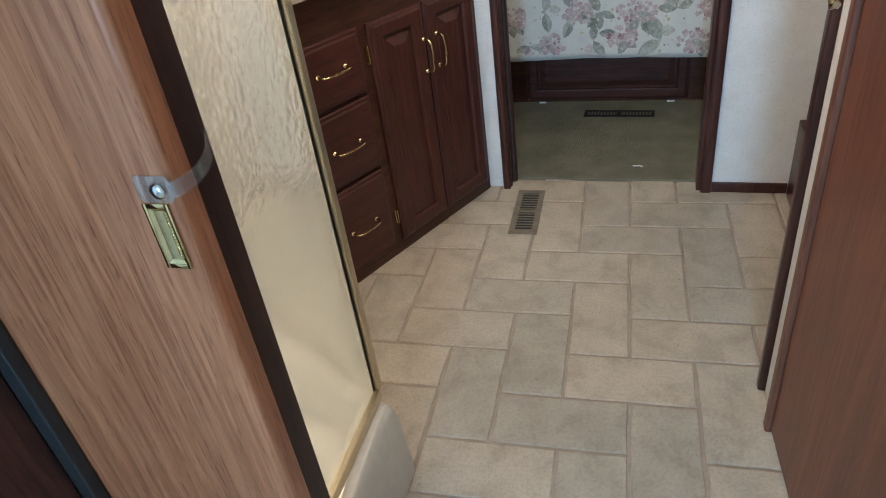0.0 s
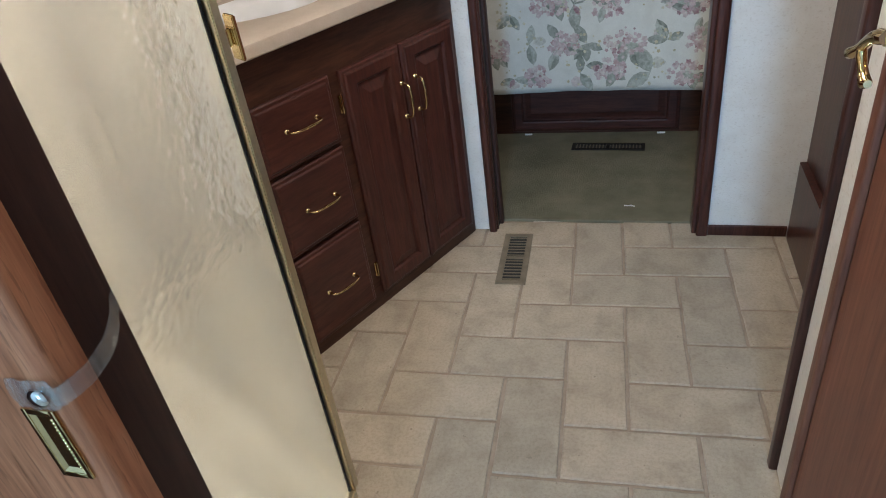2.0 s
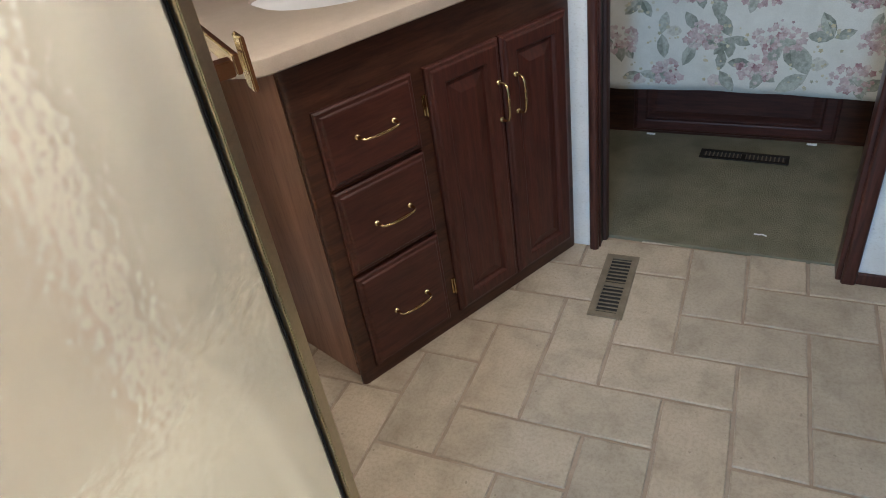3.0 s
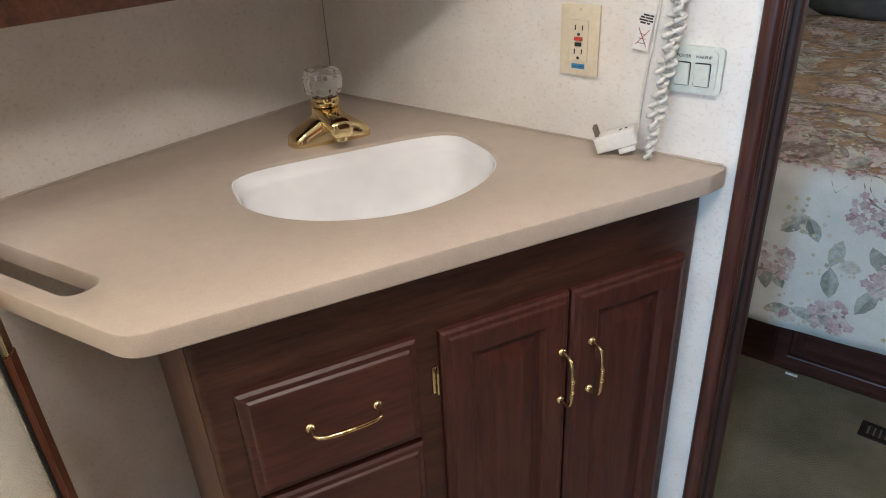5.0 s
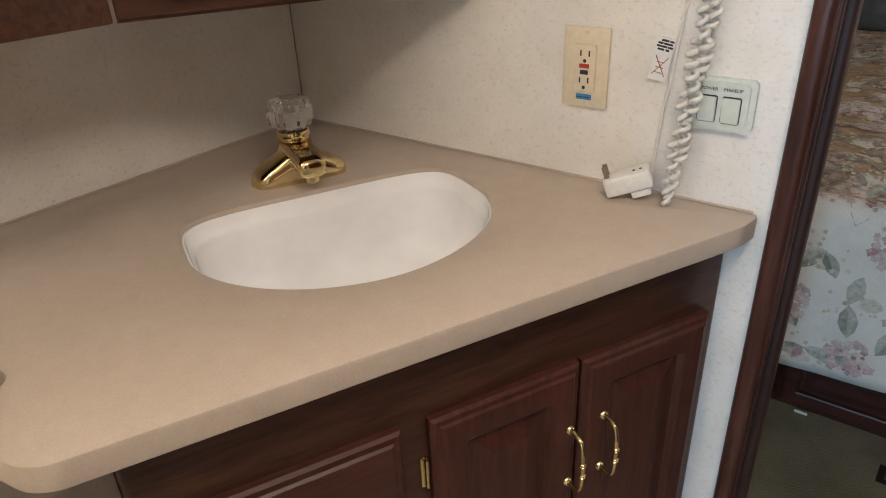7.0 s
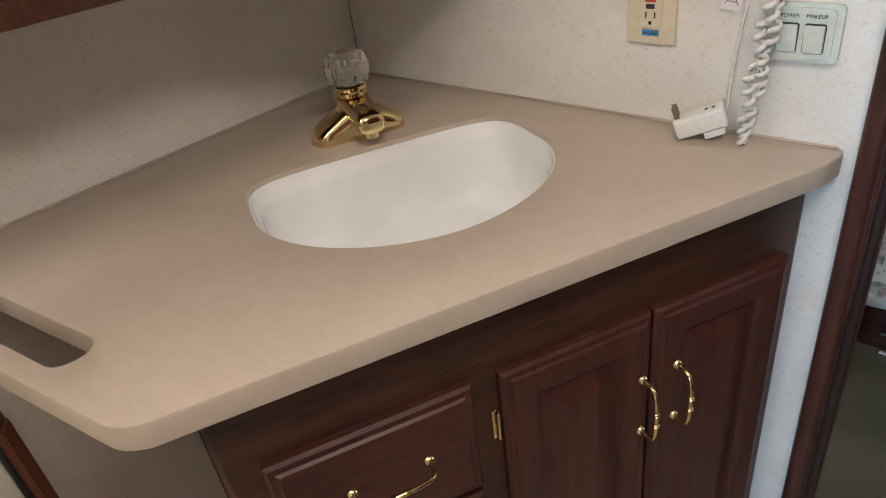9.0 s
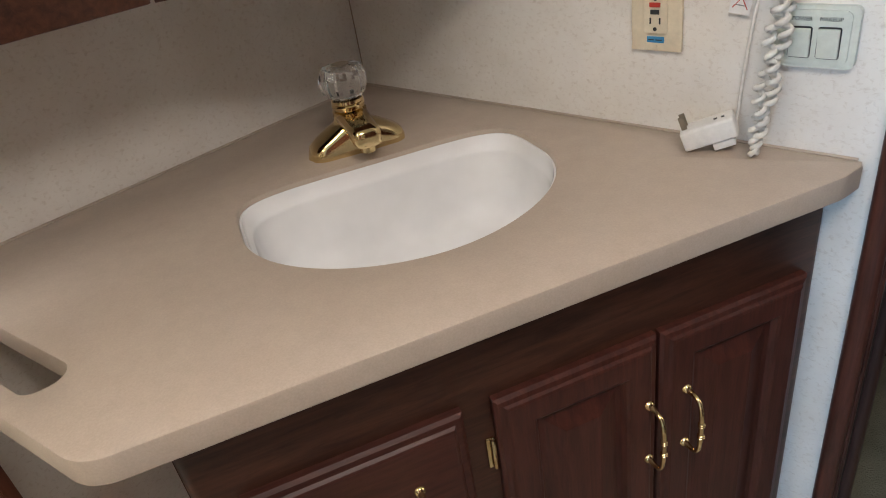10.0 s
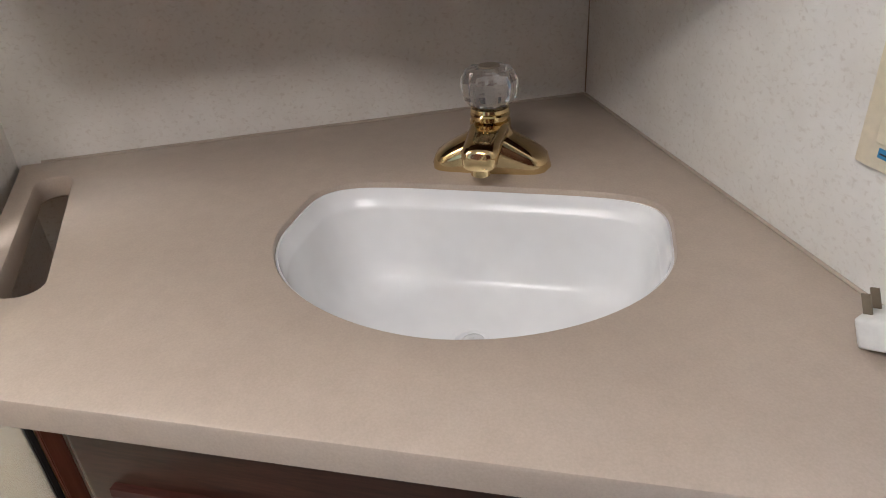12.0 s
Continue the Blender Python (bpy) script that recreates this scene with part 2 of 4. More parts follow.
SHAM = mottled("slate_pillow_cloth", (0.045, 0.055, 0.062), (0.12, 0.13, 0.135), 9.0, 0.9, 0.4, 0.003, 120.0, 0, 0.2)
BLOSSOM = islands("printed_blossom_ink", (0.42, 0.28, 0.29), (0.50, 0.38, 0.38), (0.57, 0.49, 0.46))
ROSE = islands("printed_petal_ink", (0.26, 0.13, 0.15), (0.36, 0.21, 0.22), (0.45, 0.32, 0.31))
LEAF = islands("printed_leaf_ink", (0.17, 0.19, 0.155), (0.27, 0.29, 0.245), (0.40, 0.42, 0.36))
TAUPE = islands("printed_taupe_ink", (0.13, 0.085, 0.075), (0.22, 0.155, 0.12), (0.33, 0.27, 0.21))
WASH = islands("printed_pale_wash", (0.56, 0.47, 0.45), (0.57, 0.54, 0.46), (0.52, 0.54, 0.48))
OCHRE = islands("printed_bud_ink", (0.50, 0.42, 0.24), (0.56, 0.51, 0.36), (0.36, 0.37, 0.26))

CRYSTAL, cn, cl, cp = shader("clear_acrylic", 0.04)
cp.inputs["Base Color"].default_value = (0.97, 0.97, 0.96, 1)
cp.inputs["Transmission Weight"].default_value, cp.inputs["IOR"].default_value = 0.95, 1.49
CLEAR, cn, cl, cp = shader("clear_vinyl_strap", 0.2)
cp.inputs["Base Color"].default_value = (0.80, 0.80, 0.80, 1)
cp.inputs["Transmission Weight"].default_value, cp.inputs["IOR"].default_value = 0.97, 1.08


def vinyl(name, cloud, gloss):
    m, nodes, links, p = shader(name, 0.14)
    p.inputs["Base Color"].default_value = (0.82, 0.81, 0.78, 1)
    clear, body, whole = nodes.new("ShaderNodeBsdfTransparent"), nodes.new("ShaderNodeMixShader"), nodes.new("ShaderNodeMixShader")
    clear.inputs["Color"].default_value = (0.93, 0.93, 0.91, 1)
    shine = nodes.new("ShaderNodeBsdfGlossy")
    shine.inputs["Roughness"].default_value = 0.10
    body.inputs["Fac"].default_value, whole.inputs["Fac"].default_value = cloud, gloss
    links.new(clear.outputs[0], body.inputs[1])
    links.new(p.outputs[0], body.inputs[2])
    links.new(body.outputs[0], whole.inputs[1])
    links.new(shine.outputs[0], whole.inputs[2])
    links.new(whole.outputs[0], nodes["Material Output"].inputs["Surface"])
    return m


VINYL = vinyl("clear_vinyl", 0.07, 0.10)
GLASS = hammered_glass()


# ---- building helpers ----
def part(name, bm, material, parent=None, label="", smooth=None):
    """Links a bmesh as one mesh object under a thing, or on its own."""
    mesh = bpy.data.meshes.new(name)
    bmesh.ops.recalc_face_normals(bm, faces=bm.faces)
    bm.to_mesh(mesh)
    bm.free()
    mesh.materials.append(material)
    if smooth is not None:
        mesh.shade_smooth()
        mesh.set_sharp_from_angle(angle=radians(smooth))
    ob = new(name, mesh)
    ob.parent = parent
    if label:
        ob["label"] = label
    return ob


def thing(name, m, label, category, group="", kind=""):
    ob = new(name)
    ob.empty_display_size = 0.05
    ob.matrix_world = m
    return tagged(ob, label, category, group, kind)


def add_box(bm, x0, x1, y0, y1, z0, z1):
    v = [bm.verts.new(p) for p in ((x0, y0, z0), (x1, y0, z0), (x1, y1, z0), (x0, y1, z0), (x0, y0, z1), (x1, y0, z1), (x1, y1, z1), (x0, y1, z1))]
    for f in ((3, 2, 1, 0), (4, 5, 6, 7), (0, 1, 5, 4), (1, 2, 6, 5), (2, 3, 7, 6), (3, 0, 4, 7)):
        bm.faces.new([v[i] for i in f])


def boxes(*sizes, bevel=0.0, segments=2):
    bm = bmesh.new()
    for s in sizes:
        add_box(bm, *s)
    if bevel:
        bmesh.ops.bevel(bm, geom=list(bm.edges), offset=bevel, segments=segments, profile=0.6, affect="EDGES")
    return bm


def prism(points, z0, z1, bevel=0.0):
    """An outline in plan, drawn up from z0 to z1."""
    bm = bmesh.new()
    low = [bm.verts.new((x, y, z0)) for x, y in points]
    high = [bm.verts.new((x, y, z1)) for x, y in points]
    n = len(points)
    bm.faces.new(low[::-1]), bm.faces.new(high)
    for i in range(n):
        bm.faces.new((low[i], low[(i + 1) % n], high[(i + 1) % n], high[i]))
    if bevel:
        bmesh.ops.bevel(bm, geom=[e for e in bm.edges if e.verts[0].co.z == z1 and e.verts[1].co.z == z1], offset=bevel, segments=3, profile=0.5, affect="EDGES")
    return bm


def loft(bm, loops, closed=True, cap=True):
    rings = [[bm.verts.new(p) for p in loop] for loop in loops]
    n = len(rings[0])
    for a, b in zip(rings, rings[1:]):
        for i in range(n if closed else n - 1):
            bm.faces.new((a[i], a[(i + 1) % n], b[(i + 1) % n], b[i]))
    if cap and closed:
        bm.faces.new(rings[0][::-1]), bm.faces.new(rings[-1])
    return rings


def lathe(bm, profile, sides=24, centre=(0, 0), flute=0.0):
    """Radius and height pairs, turned round the z axis."""
    loops = []
    for r, z in profile:
        loops.append([(centre[0] + r * (1 - flute * (i % 2)) * math.cos(2 * math.pi * i / sides), centre[1] + r * (1 - flute * (i % 2)) * math.sin(2 * math.pi * i / sides), z) for i in range(sides)])
    loft(bm, loops)
    return bm


def tube(bm, path, radius, sides=10):
    """A round bar along a path; radius may be a list."""
    pts = [Vector(p) for p in path]
    radii = radius if isinstance(radius, (list, tuple)) else [radius] * len(pts)
    side, loops = None, []
    for i, p in enumerate(pts):
        way = (pts[min(i + 1, len(pts) - 1)] - pts[max(i - 1, 0)]).normalized()
        if side is None:
            side = way.orthogonal().normalized()
        side = (side - way * side.dot(way)).normalized()
        up = way.cross(side)
        loops.append([p + radii[i] * (math.cos(a) * side + math.sin(a) * up) for a in (2 * math.pi * k / sides for k in range(sides))])
    loft(bm, loops)
    return bm


def stepped(width, height, steps):
    """A panel in the xz plane that faces -y: nested frames given as inset and height off the back."""
    bm = bmesh.new()
    loops = []
    for inset, rise in steps:
        a, b = width / 2 - inset, height / 2 - inset
        loops.append([(-a, -rise, -b), (a, -rise, -b), (a, -rise, b), (-a, -rise, b)])
    loft(bm, loops)
    return bm


def fillet(corners, steps=8):
    """An outline with rounded corners, from x, y, radius."""
    out, n = [], len(corners)
    for i, (x, y, r) in enumerate(corners):
        p, a, b = Vector((x, y)), Vector(corners[i - 1][:2]), Vector(corners[(i + 1) % n][:2])
        if r <= 0:
            out.append((x, y))
            continue
        u, w = (a - p).normalized(), (b - p).normalized()
        half = u.angle(w) / 2
        t = r / math.tan(half)
        c = p + (u + w).normalized() * (r / math.sin(half))
        s, e = p + u * t - c, p + w * t - c
        sweep = s.angle_signed(e)
        for k in range(steps + 1):
            q = s.copy()
            q.rotate(Matrix.Rotation(-sweep * k / steps, 2))
            out.append(tuple(c + q))
    return out


def grown(points, d):
    """An outline moved outwards by d (counterclockwise outlines)."""
    out, n = [], len(points)
    for i in range(n):
        a, b = Vector(points[i - 1]), Vector(points[(i + 1) % n])
        t = (b - a).normalized()
        out.append((points[i][0] + t.y * d, points[i][1] - t.x * d))
    return out


def letters(text, size, m, material, parent):
    curve = bpy.data.curves.new("lettering", "FONT")
    curve.body, curve.size, curve.align_x, curve.extrude = text, size, "CENTER", 0.0002
    temp = bpy.data.objects.new("lettering", curve)
    scene.collection.objects.link(temp)
    mesh = bpy.data.meshes.new_from_object(temp.evaluated_get(bpy.context.evaluated_depsgraph_get()))
    bpy.data.objects.remove(temp)
    mesh.materials.clear()
    mesh.materials.append(material)
    ob = new("lettering", mesh)
    ob.parent = parent
    ob.matrix_local = m
    return ob


# ---- setting ----
LEFT, NORTH, RIGHT, SOUTH, FAR, TOP = -1.107, 2.276, 1.30, -2.50, 5.15, 2.0
DOOR_L, DOOR_R, THICK, CTR = -0.184, 0.478, 0.055, 0.885


def wall(name, material, *sizes, label="", category="wall"):
    return tagged(part(name, boxes(*sizes), material), label, category, kind="structure")


WALLPAPER = "off-white wallpaper wall with fine tan speckles"
wall("wall_west", WALL, (LEFT - 0.05, LEFT, SOUTH, FAR, 0, TOP), label=WALLPAPER)
wall_north = wall("wall_north", WALL, (LEFT, DOOR_L, NORTH, NORTH + THICK, 0, TOP), (DOOR_R, RIGHT, NORTH, NORTH + THICK, 0, TOP), (DOOR_L, DOOR_R, NORTH, NORTH + THICK, 1.93, TOP), label="speckled wallpaper wall with a doorway to the bedroom")
wall("wall_east", WALL, (RIGHT, RIGHT + 0.05, SOUTH, 3.2, 0, TOP), (RIGHT, RIGHT + 0.05, 4.0, FAR, 0, TOP), (RIGHT, RIGHT + 0.05, 3.2, 4.0, 0, 1.08), (RIGHT, RIGHT + 0.05, 3.2, 4.0, 1.62, TOP), label=WALLPAPER)
wall("wall_south", WALL, (LEFT, 0.0, SOUTH - 0.05, SOUTH, 0, TOP), (0.5, RIGHT, SOUTH - 0.05, SOUTH, 0, TOP), (0.0, 0.5, SOUTH - 0.05, SOUTH, 0, 1.05), (0.0, 0.5, SOUTH - 0.05, SOUTH, 1.75, TOP), label=WALLPAPER)
wall("wall_bedroom", WALL, (LEFT, RIGHT, FAR, FAR + 0.05, 0, TOP), label="speckled wallpaper wall behind the bed")
wall("wall_partition", WALL, (0.573, 0.640, 1.226, 1.367, 0, TOP), (0.620, 0.640, SOUTH, 1.2255, 0, TOP), label="narrow off-white wall end beside an open door")
wall("wall_shower_return", WALL, (LEFT, -0.830, 1.358, 1.386, 0, TOP), label="short wallpapered wall end beside the shower")
tagged(part("ceiling", boxes((LEFT - 0.05, RIGHT + 0.05, SOUTH - 0.05, FAR + 0.05, TOP, TOP + 0.06)), CEILING), "plain white ceiling panel", "ceiling", kind="structure")
floor = tagged(part("floor", boxes((LEFT, RIGHT, SOUTH, NORTH + THICK + 0.01, -0.05, -0.0042)), GROUT), "beige stone-look vinyl floor in a herringbone of oblong tiles", "floor", kind="structure")
tagged(part("carpet", boxes((LEFT, RIGHT, NORTH + THICK + 0.005, FAR, -0.05, 0.007), bevel=0.004), CARPET), "worn olive-green carpet in the bedroom", "carpet", kind="structure")


def casing(name, x0, x1, y0, y1, z0, z1, label, bevel=0.008):
    bm = boxes((x0, x1, y0, y1, z0, z1))
    bmesh.ops.bevel(bm, geom=[e for e in bm.edges if abs(e.verts[0].co.z - e.verts[1].co.z) > 0.1 or abs(e.verts[0].co.x - e.verts[1].co.x) > 0.1], offset=bevel, segments=4, profile=0.5, affect="EDGES")
    return tagged(part(name, bm, TRIM_WOOD, smooth=40), label, "trim", kind="structure")


CASE = "mahogany-coloured rounded door casing"
casing("trim_door_left", -0.205, -0.178, NORTH - 0.020, NORTH - 0.0005, 0, 1.96, CASE, 0.0095)
casing("trim_door_left_jamb", -0.1835, -0.175, NORTH + 0.0, NORTH + 0.012, 0, 1.93, "mahogany door jamb strip", 0.003)
casing("trim_door_left_back", -0.1835, -0.164, NORTH + 0.037, NORTH + THICK + 0.012, 0, 1.93, "dark brown door jamb strip", 0.008).data.materials[0] = DARK_WOOD
# the gap's shade is put in as a black strip between the jamb pieces
tagged(part("trim_slot_shade", boxes((-0.1835, -0.177, NORTH + 0.013, NORTH + 0.036, 0, 1.93)), BLACK), "black strip put in for the shade inside the pocket door slot", "trim", kind="structure")
casing("trim_door_right", 0.470, 0.505, NORTH - 0.016, NORTH - 0.0005, 0, 1.96, CASE)
casing("trim_door_right_jamb", 0.458, 0.4775, NORTH + 0.0, NORTH + THICK + 0.012, 0, 1.93, "mahogany door jamb", 0.004)
casing("trim_corner_seam", LEFT + 0.0005, LEFT + 0.0022, NORTH - 0.0022, NORTH - 0.0005, CTR + 0.003, 1.154, "thin brown seam strip in the wall corner", 0.0004).data.materials[0] = GROUT
casing("trim_door_head", -0.205, 0.505, NORTH - 0.016, NORTH - 0.0005, 1.9605, 1.995, CASE)
casing("baseboard", 0.506, 0.7355, NORTH - 0.010, NORTH - 0.0005, 0, 0.036, "low dark mahogany baseboard strip", 0.003)
wall("wall_closet", TRIM_WOOD, (0.758, 0.790, 1.45, NORTH - 0.001, 0, TOP), label="dark mahogany panelled side of a closet")
casing("trim_closet_base", 0.736, 0.7575, 1.45, NORTH - 0.0115, 0, 0.262, "dark mahogany base board with a rounded top", 0.007)
casing("trim_partition_corner", 0.557, 0.584, 1.352, 1.379, 0, TOP, "dark mahogany corner strip on the wall end", 0.006)
casing("trim_partition_edge", 0.558, 0.5725, 1.229, 1.257, 0, TOP, "lighter mahogany strip beside the open door", 0.005).data.materials[0] = MAHOGANY


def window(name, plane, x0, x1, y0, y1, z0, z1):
    w = thing(name, Matrix(), "aluminium-framed window with a clear pane, added out of view", "window", kind="structure")
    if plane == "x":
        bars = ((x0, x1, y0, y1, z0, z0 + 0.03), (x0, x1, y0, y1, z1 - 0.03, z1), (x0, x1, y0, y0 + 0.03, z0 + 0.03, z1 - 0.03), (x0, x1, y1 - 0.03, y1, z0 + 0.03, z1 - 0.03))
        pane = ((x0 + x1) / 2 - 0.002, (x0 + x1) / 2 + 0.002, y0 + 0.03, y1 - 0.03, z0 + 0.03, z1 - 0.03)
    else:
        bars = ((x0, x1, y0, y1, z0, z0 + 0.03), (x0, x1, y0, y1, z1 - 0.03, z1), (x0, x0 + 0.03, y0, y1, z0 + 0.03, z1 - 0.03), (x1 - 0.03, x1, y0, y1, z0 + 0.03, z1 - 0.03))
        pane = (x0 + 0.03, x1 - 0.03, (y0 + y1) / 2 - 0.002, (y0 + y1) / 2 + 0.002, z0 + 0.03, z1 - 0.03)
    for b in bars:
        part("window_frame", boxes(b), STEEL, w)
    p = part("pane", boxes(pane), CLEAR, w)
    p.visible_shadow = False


# bedroom window added out of view to go with its fill lamp
window("added_bedroom_window", "x", RIGHT + 0.01, RIGHT + 0.04, 3.2, 4.0, 1.08, 1.62)
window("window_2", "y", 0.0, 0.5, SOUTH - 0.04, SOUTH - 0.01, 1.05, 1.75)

# ---- corner vanity: x runs along its front, y goes back into the corner ----
VANITY = pose(-0.4647, 1.7293, 0, 0, 0, 64.6)



def brass_pull(parent, m):
    """A bowed bar pull, 96 mm between its feet, along x, standing out towards -y."""
    bm = bmesh.new()
    path = [(-0.048, 0, 0), (-0.048, -0.012, 0), (-0.047, -0.019, 0), (-0.043, -0.025, 0), (-0.034, -0.0285, 0), (-0.02, -0.030, 0), (0, -0.0305, 0), (0.02, -0.030, 0), (0.034, -0.0285, 0), (0.043, -0.025, 0), (0.047, -0.019, 0), (0.048, -0.012, 0), (0.048, 0, 0)]
    tube(bm, path, [0.0046, 0.0034, 0.003, 0.003, 0.003, 0.0032, 0.0034, 0.0032, 0.003, 0.003, 0.003, 0.0034, 0.0046], 10)
    for x in (-0.012, -0.008, 0.008, 0.012):
        tube(bm, [(x - 0.0015, -0.0304, 0), (x, -0.0304, 0), (x + 0.0015, -0.0304, 0)], [0.003, 0.0048, 0.003], 10)
    for x in (-0.048, 0.048):
        tube(bm, [(x, 0.0, 0), (x, -0.003, 0), (x, -0.006, 0)], [0.0075, 0.0065, 0.0035], 12)
    ob = part("handle", bm, BRASS, parent, "polished brass bar handle", smooth=50)
    ob.matrix_local = m
    return ob


def hinge(parent, m):
    bm = boxes((-0.005, 0.005, -0.0035, 0, -0.024, 0.024), bevel=0.002)
    tube(bm, [(0.003, -0.005, -0.027), (0.003, -0.005, -0.022), (0.003, -0.005, 0.022), (0.003, -0.005, 0.027)], [0.0012, 0.0036, 0.0036, 0.0012], 8)
    ob = part("hinge", bm, BRASS, parent, "small brass hinge", smooth=40)
    ob.matrix_local = m


DRAWER_STEPS = ((0, 0), (0, 0.009), (0.004, 0.013), (0.011, 0.014), (0.014, 0.0175), (0.017, 0.0185))
DOOR_STEPS = ((0, 0), (0, 0.009), (0.004, 0.013), (0.010, 0.0145), (0.013, 0.0175), (0.016, 0.0185), (0.044, 0.0185), (0.048, 0.0165), (0.052, 0.0095), (0.060, 0.0095), (0.082, 0.0155), (0.086, 0.0165))

vanity = thing("vanity_cabinet", VANITY, "dark cherry corner vanity cabinet with raised-panel doors and drawers", "cabinet")
flank = [VANITY.inverted() @ Vector((x, y, 0)) for x, y in ((-0.632, 1.571), (-0.625, 1.588), (-1.098, 1.740), (-1.105, 1.723))]
part("side_panel", prism([tuple(q.xy) for q in flank], 0, 0.852), SIDE_WOOD, vanity, "smooth pinkish-brown side panel")
bm = boxes((-0.2249, 0.583, 0.0405, 0.060, 0.0, 0.8525))
bmesh.ops.bevel(bm, geom=[e for e in bm.edges if abs(e.verts[0].co.z - e.verts[1].co.z) > 0.1], offset=0.012, segments=4, profile=0.5, affect="EDGES")
part("face_frame", bm, FRAME_WOOD, vanity, smooth=40)
part("cabinet_bottom", prism([(-0.215, 0.062), (0.57, 0.062), (0.22, 0.75), (-0.215, 0.53)], 0.03, 0.045), FRAME_WOOD, vanity)
for low, high in ((0.562, 0.738), (0.335, 0.551), (0.045, 0.322)):
    d = part("drawer_front", stepped(0.247, high - low, DRAWER_STEPS), CHERRY_FLAT, vanity)
    d.matrix_local = pose(-0.0585, 0.040, (low + high) / 2)
    brass_pull(d, pose(0.008, -0.0180, {0.562: 0.007, 0.335: -0.001, 0.045: -0.001}[low]))
for u0, u1, hx, hz in ((0.102, 0.3215, 0.306, 0.585), (0.3265, 0.553, 0.363, 0.586)):
    d = part("door", stepped(u1 - u0, 0.690, DOOR_STEPS), CHERRY, vanity)
    d.matrix_local = pose((u0 + u1) / 2, 0.040, 0.390)
    brass_pull(d, pose(hx - (u0 + u1) / 2, -0.0180, hz - 0.390, 0, 90, 0))
for z in (0.650, 0.135):
    hinge(vanity, pose(0.094, 0.040, z))

# continuous counter with a bowl opening and a towel slot
OUT = fillet([(LEFT + 0.002, NORTH - 0.002, 0), (LEFT + 0.002, 1.391, 0.004), (-0.573, 1.475, 0.050), (-0.2265, 2.225, 0.05), (-0.2190, 2.262, 0.015), (-0.2235, NORTH - 0.002, 0)])
SLOT = fillet([(-1.040, 1.432, 0.021), (-0.713, 1.480, 0.021), (-0.706, 1.529, 0.021), (-1.033, 1.481, 0.021)], 6)


def bowl_outline(scale=1.0, n=96):
    """The bowl's rim in the vanity's plan: straight at the back, bowed in front."""
    out = []
    for k in range(n):
        a = 2 * math.pi * k / n
        c, s = math.cos(a), math.sin(a)
        if s >= 0:
            u, v = 0.2155 * math.copysign(abs(c) ** 0.38, c), 0.126 * s ** 0.38
        else:
            u, v = 0.2155 * math.copysign(abs(c) ** 1.07, c), -0.182 * (-s) ** 1.04
        out.append((0.1175 + u * scale, 0.3059 + v * scale))
    return out


def in_room(points, z=0.0):
    return [tuple((VANITY @ Vector((x, y, z))).xy) for x, y in points]


def counter_mesh():
    bm = bmesh.new()
    hole = in_room(bowl_outline())
    levels = {}
    for z, d in ((CTR, -0.004), (CTR - 0.001, -0.0015), (CTR - 0.004, 0.0), (CTR - 0.029, 0.0), (CTR - 0.032, -0.003)):
        levels[z] = [[bm.verts.new((x, y, z)) for x, y in grown(OUT, d)], [bm.verts.new((x, y, z)) for x, y in grown(hole, -d)], [bm.verts.new((x, y, z)) for x, y in grown(SLOT, -d)]]
    order = sorted(levels, reverse=True)
    for a, b in zip(order, order[1:]):
        for ra, rb in zip(levels[a], levels[b]):
            for i in range(len(ra)):
                bm.faces.new((ra[i], rb[i], rb[(i + 1) % len(ra)], ra[(i + 1) % len(ra)]))
    for z in (order[0], order[-1]):
        edges = []
        for r in levels[z]:
            for i in range(len(r)):
                edges.append(bm.edges.get((r[i], r[(i + 1) % len(r)])))
        bmesh.ops.triangle_fill(bm, edges=edges, use_beauty=True)
    return bm


counter = thing("countertop", Matrix(), "beige solid-surface corner countertop with a towel slot", "countertop")
part("slab", counter_mesh(), SOLID, counter, smooth=35)
bead = tube(bmesh.new(), [(LEFT + 0.002, 1.420, CTR + 0.0005), (LEFT + 0.002, 1.9, CTR + 0.0005), (LEFT + 0.002, NORTH - 0.004, CTR + 0.0005)], 0.0022, 6)
part("caulk_bead", bead, SOLID, counter, "thin caulk line at the wall")
bead = tube(bmesh.new(), [(LEFT + 0.004, NORTH - 0.002, CTR + 0.0005), (-0.6, NORTH - 0.002, CTR + 0.0005), (-0.228, NORTH - 0.002, CTR + 0.0005)], 0.0022, 6)
part("caulk_bead", bead, SOLID, counter, "thin caulk line at the wall")


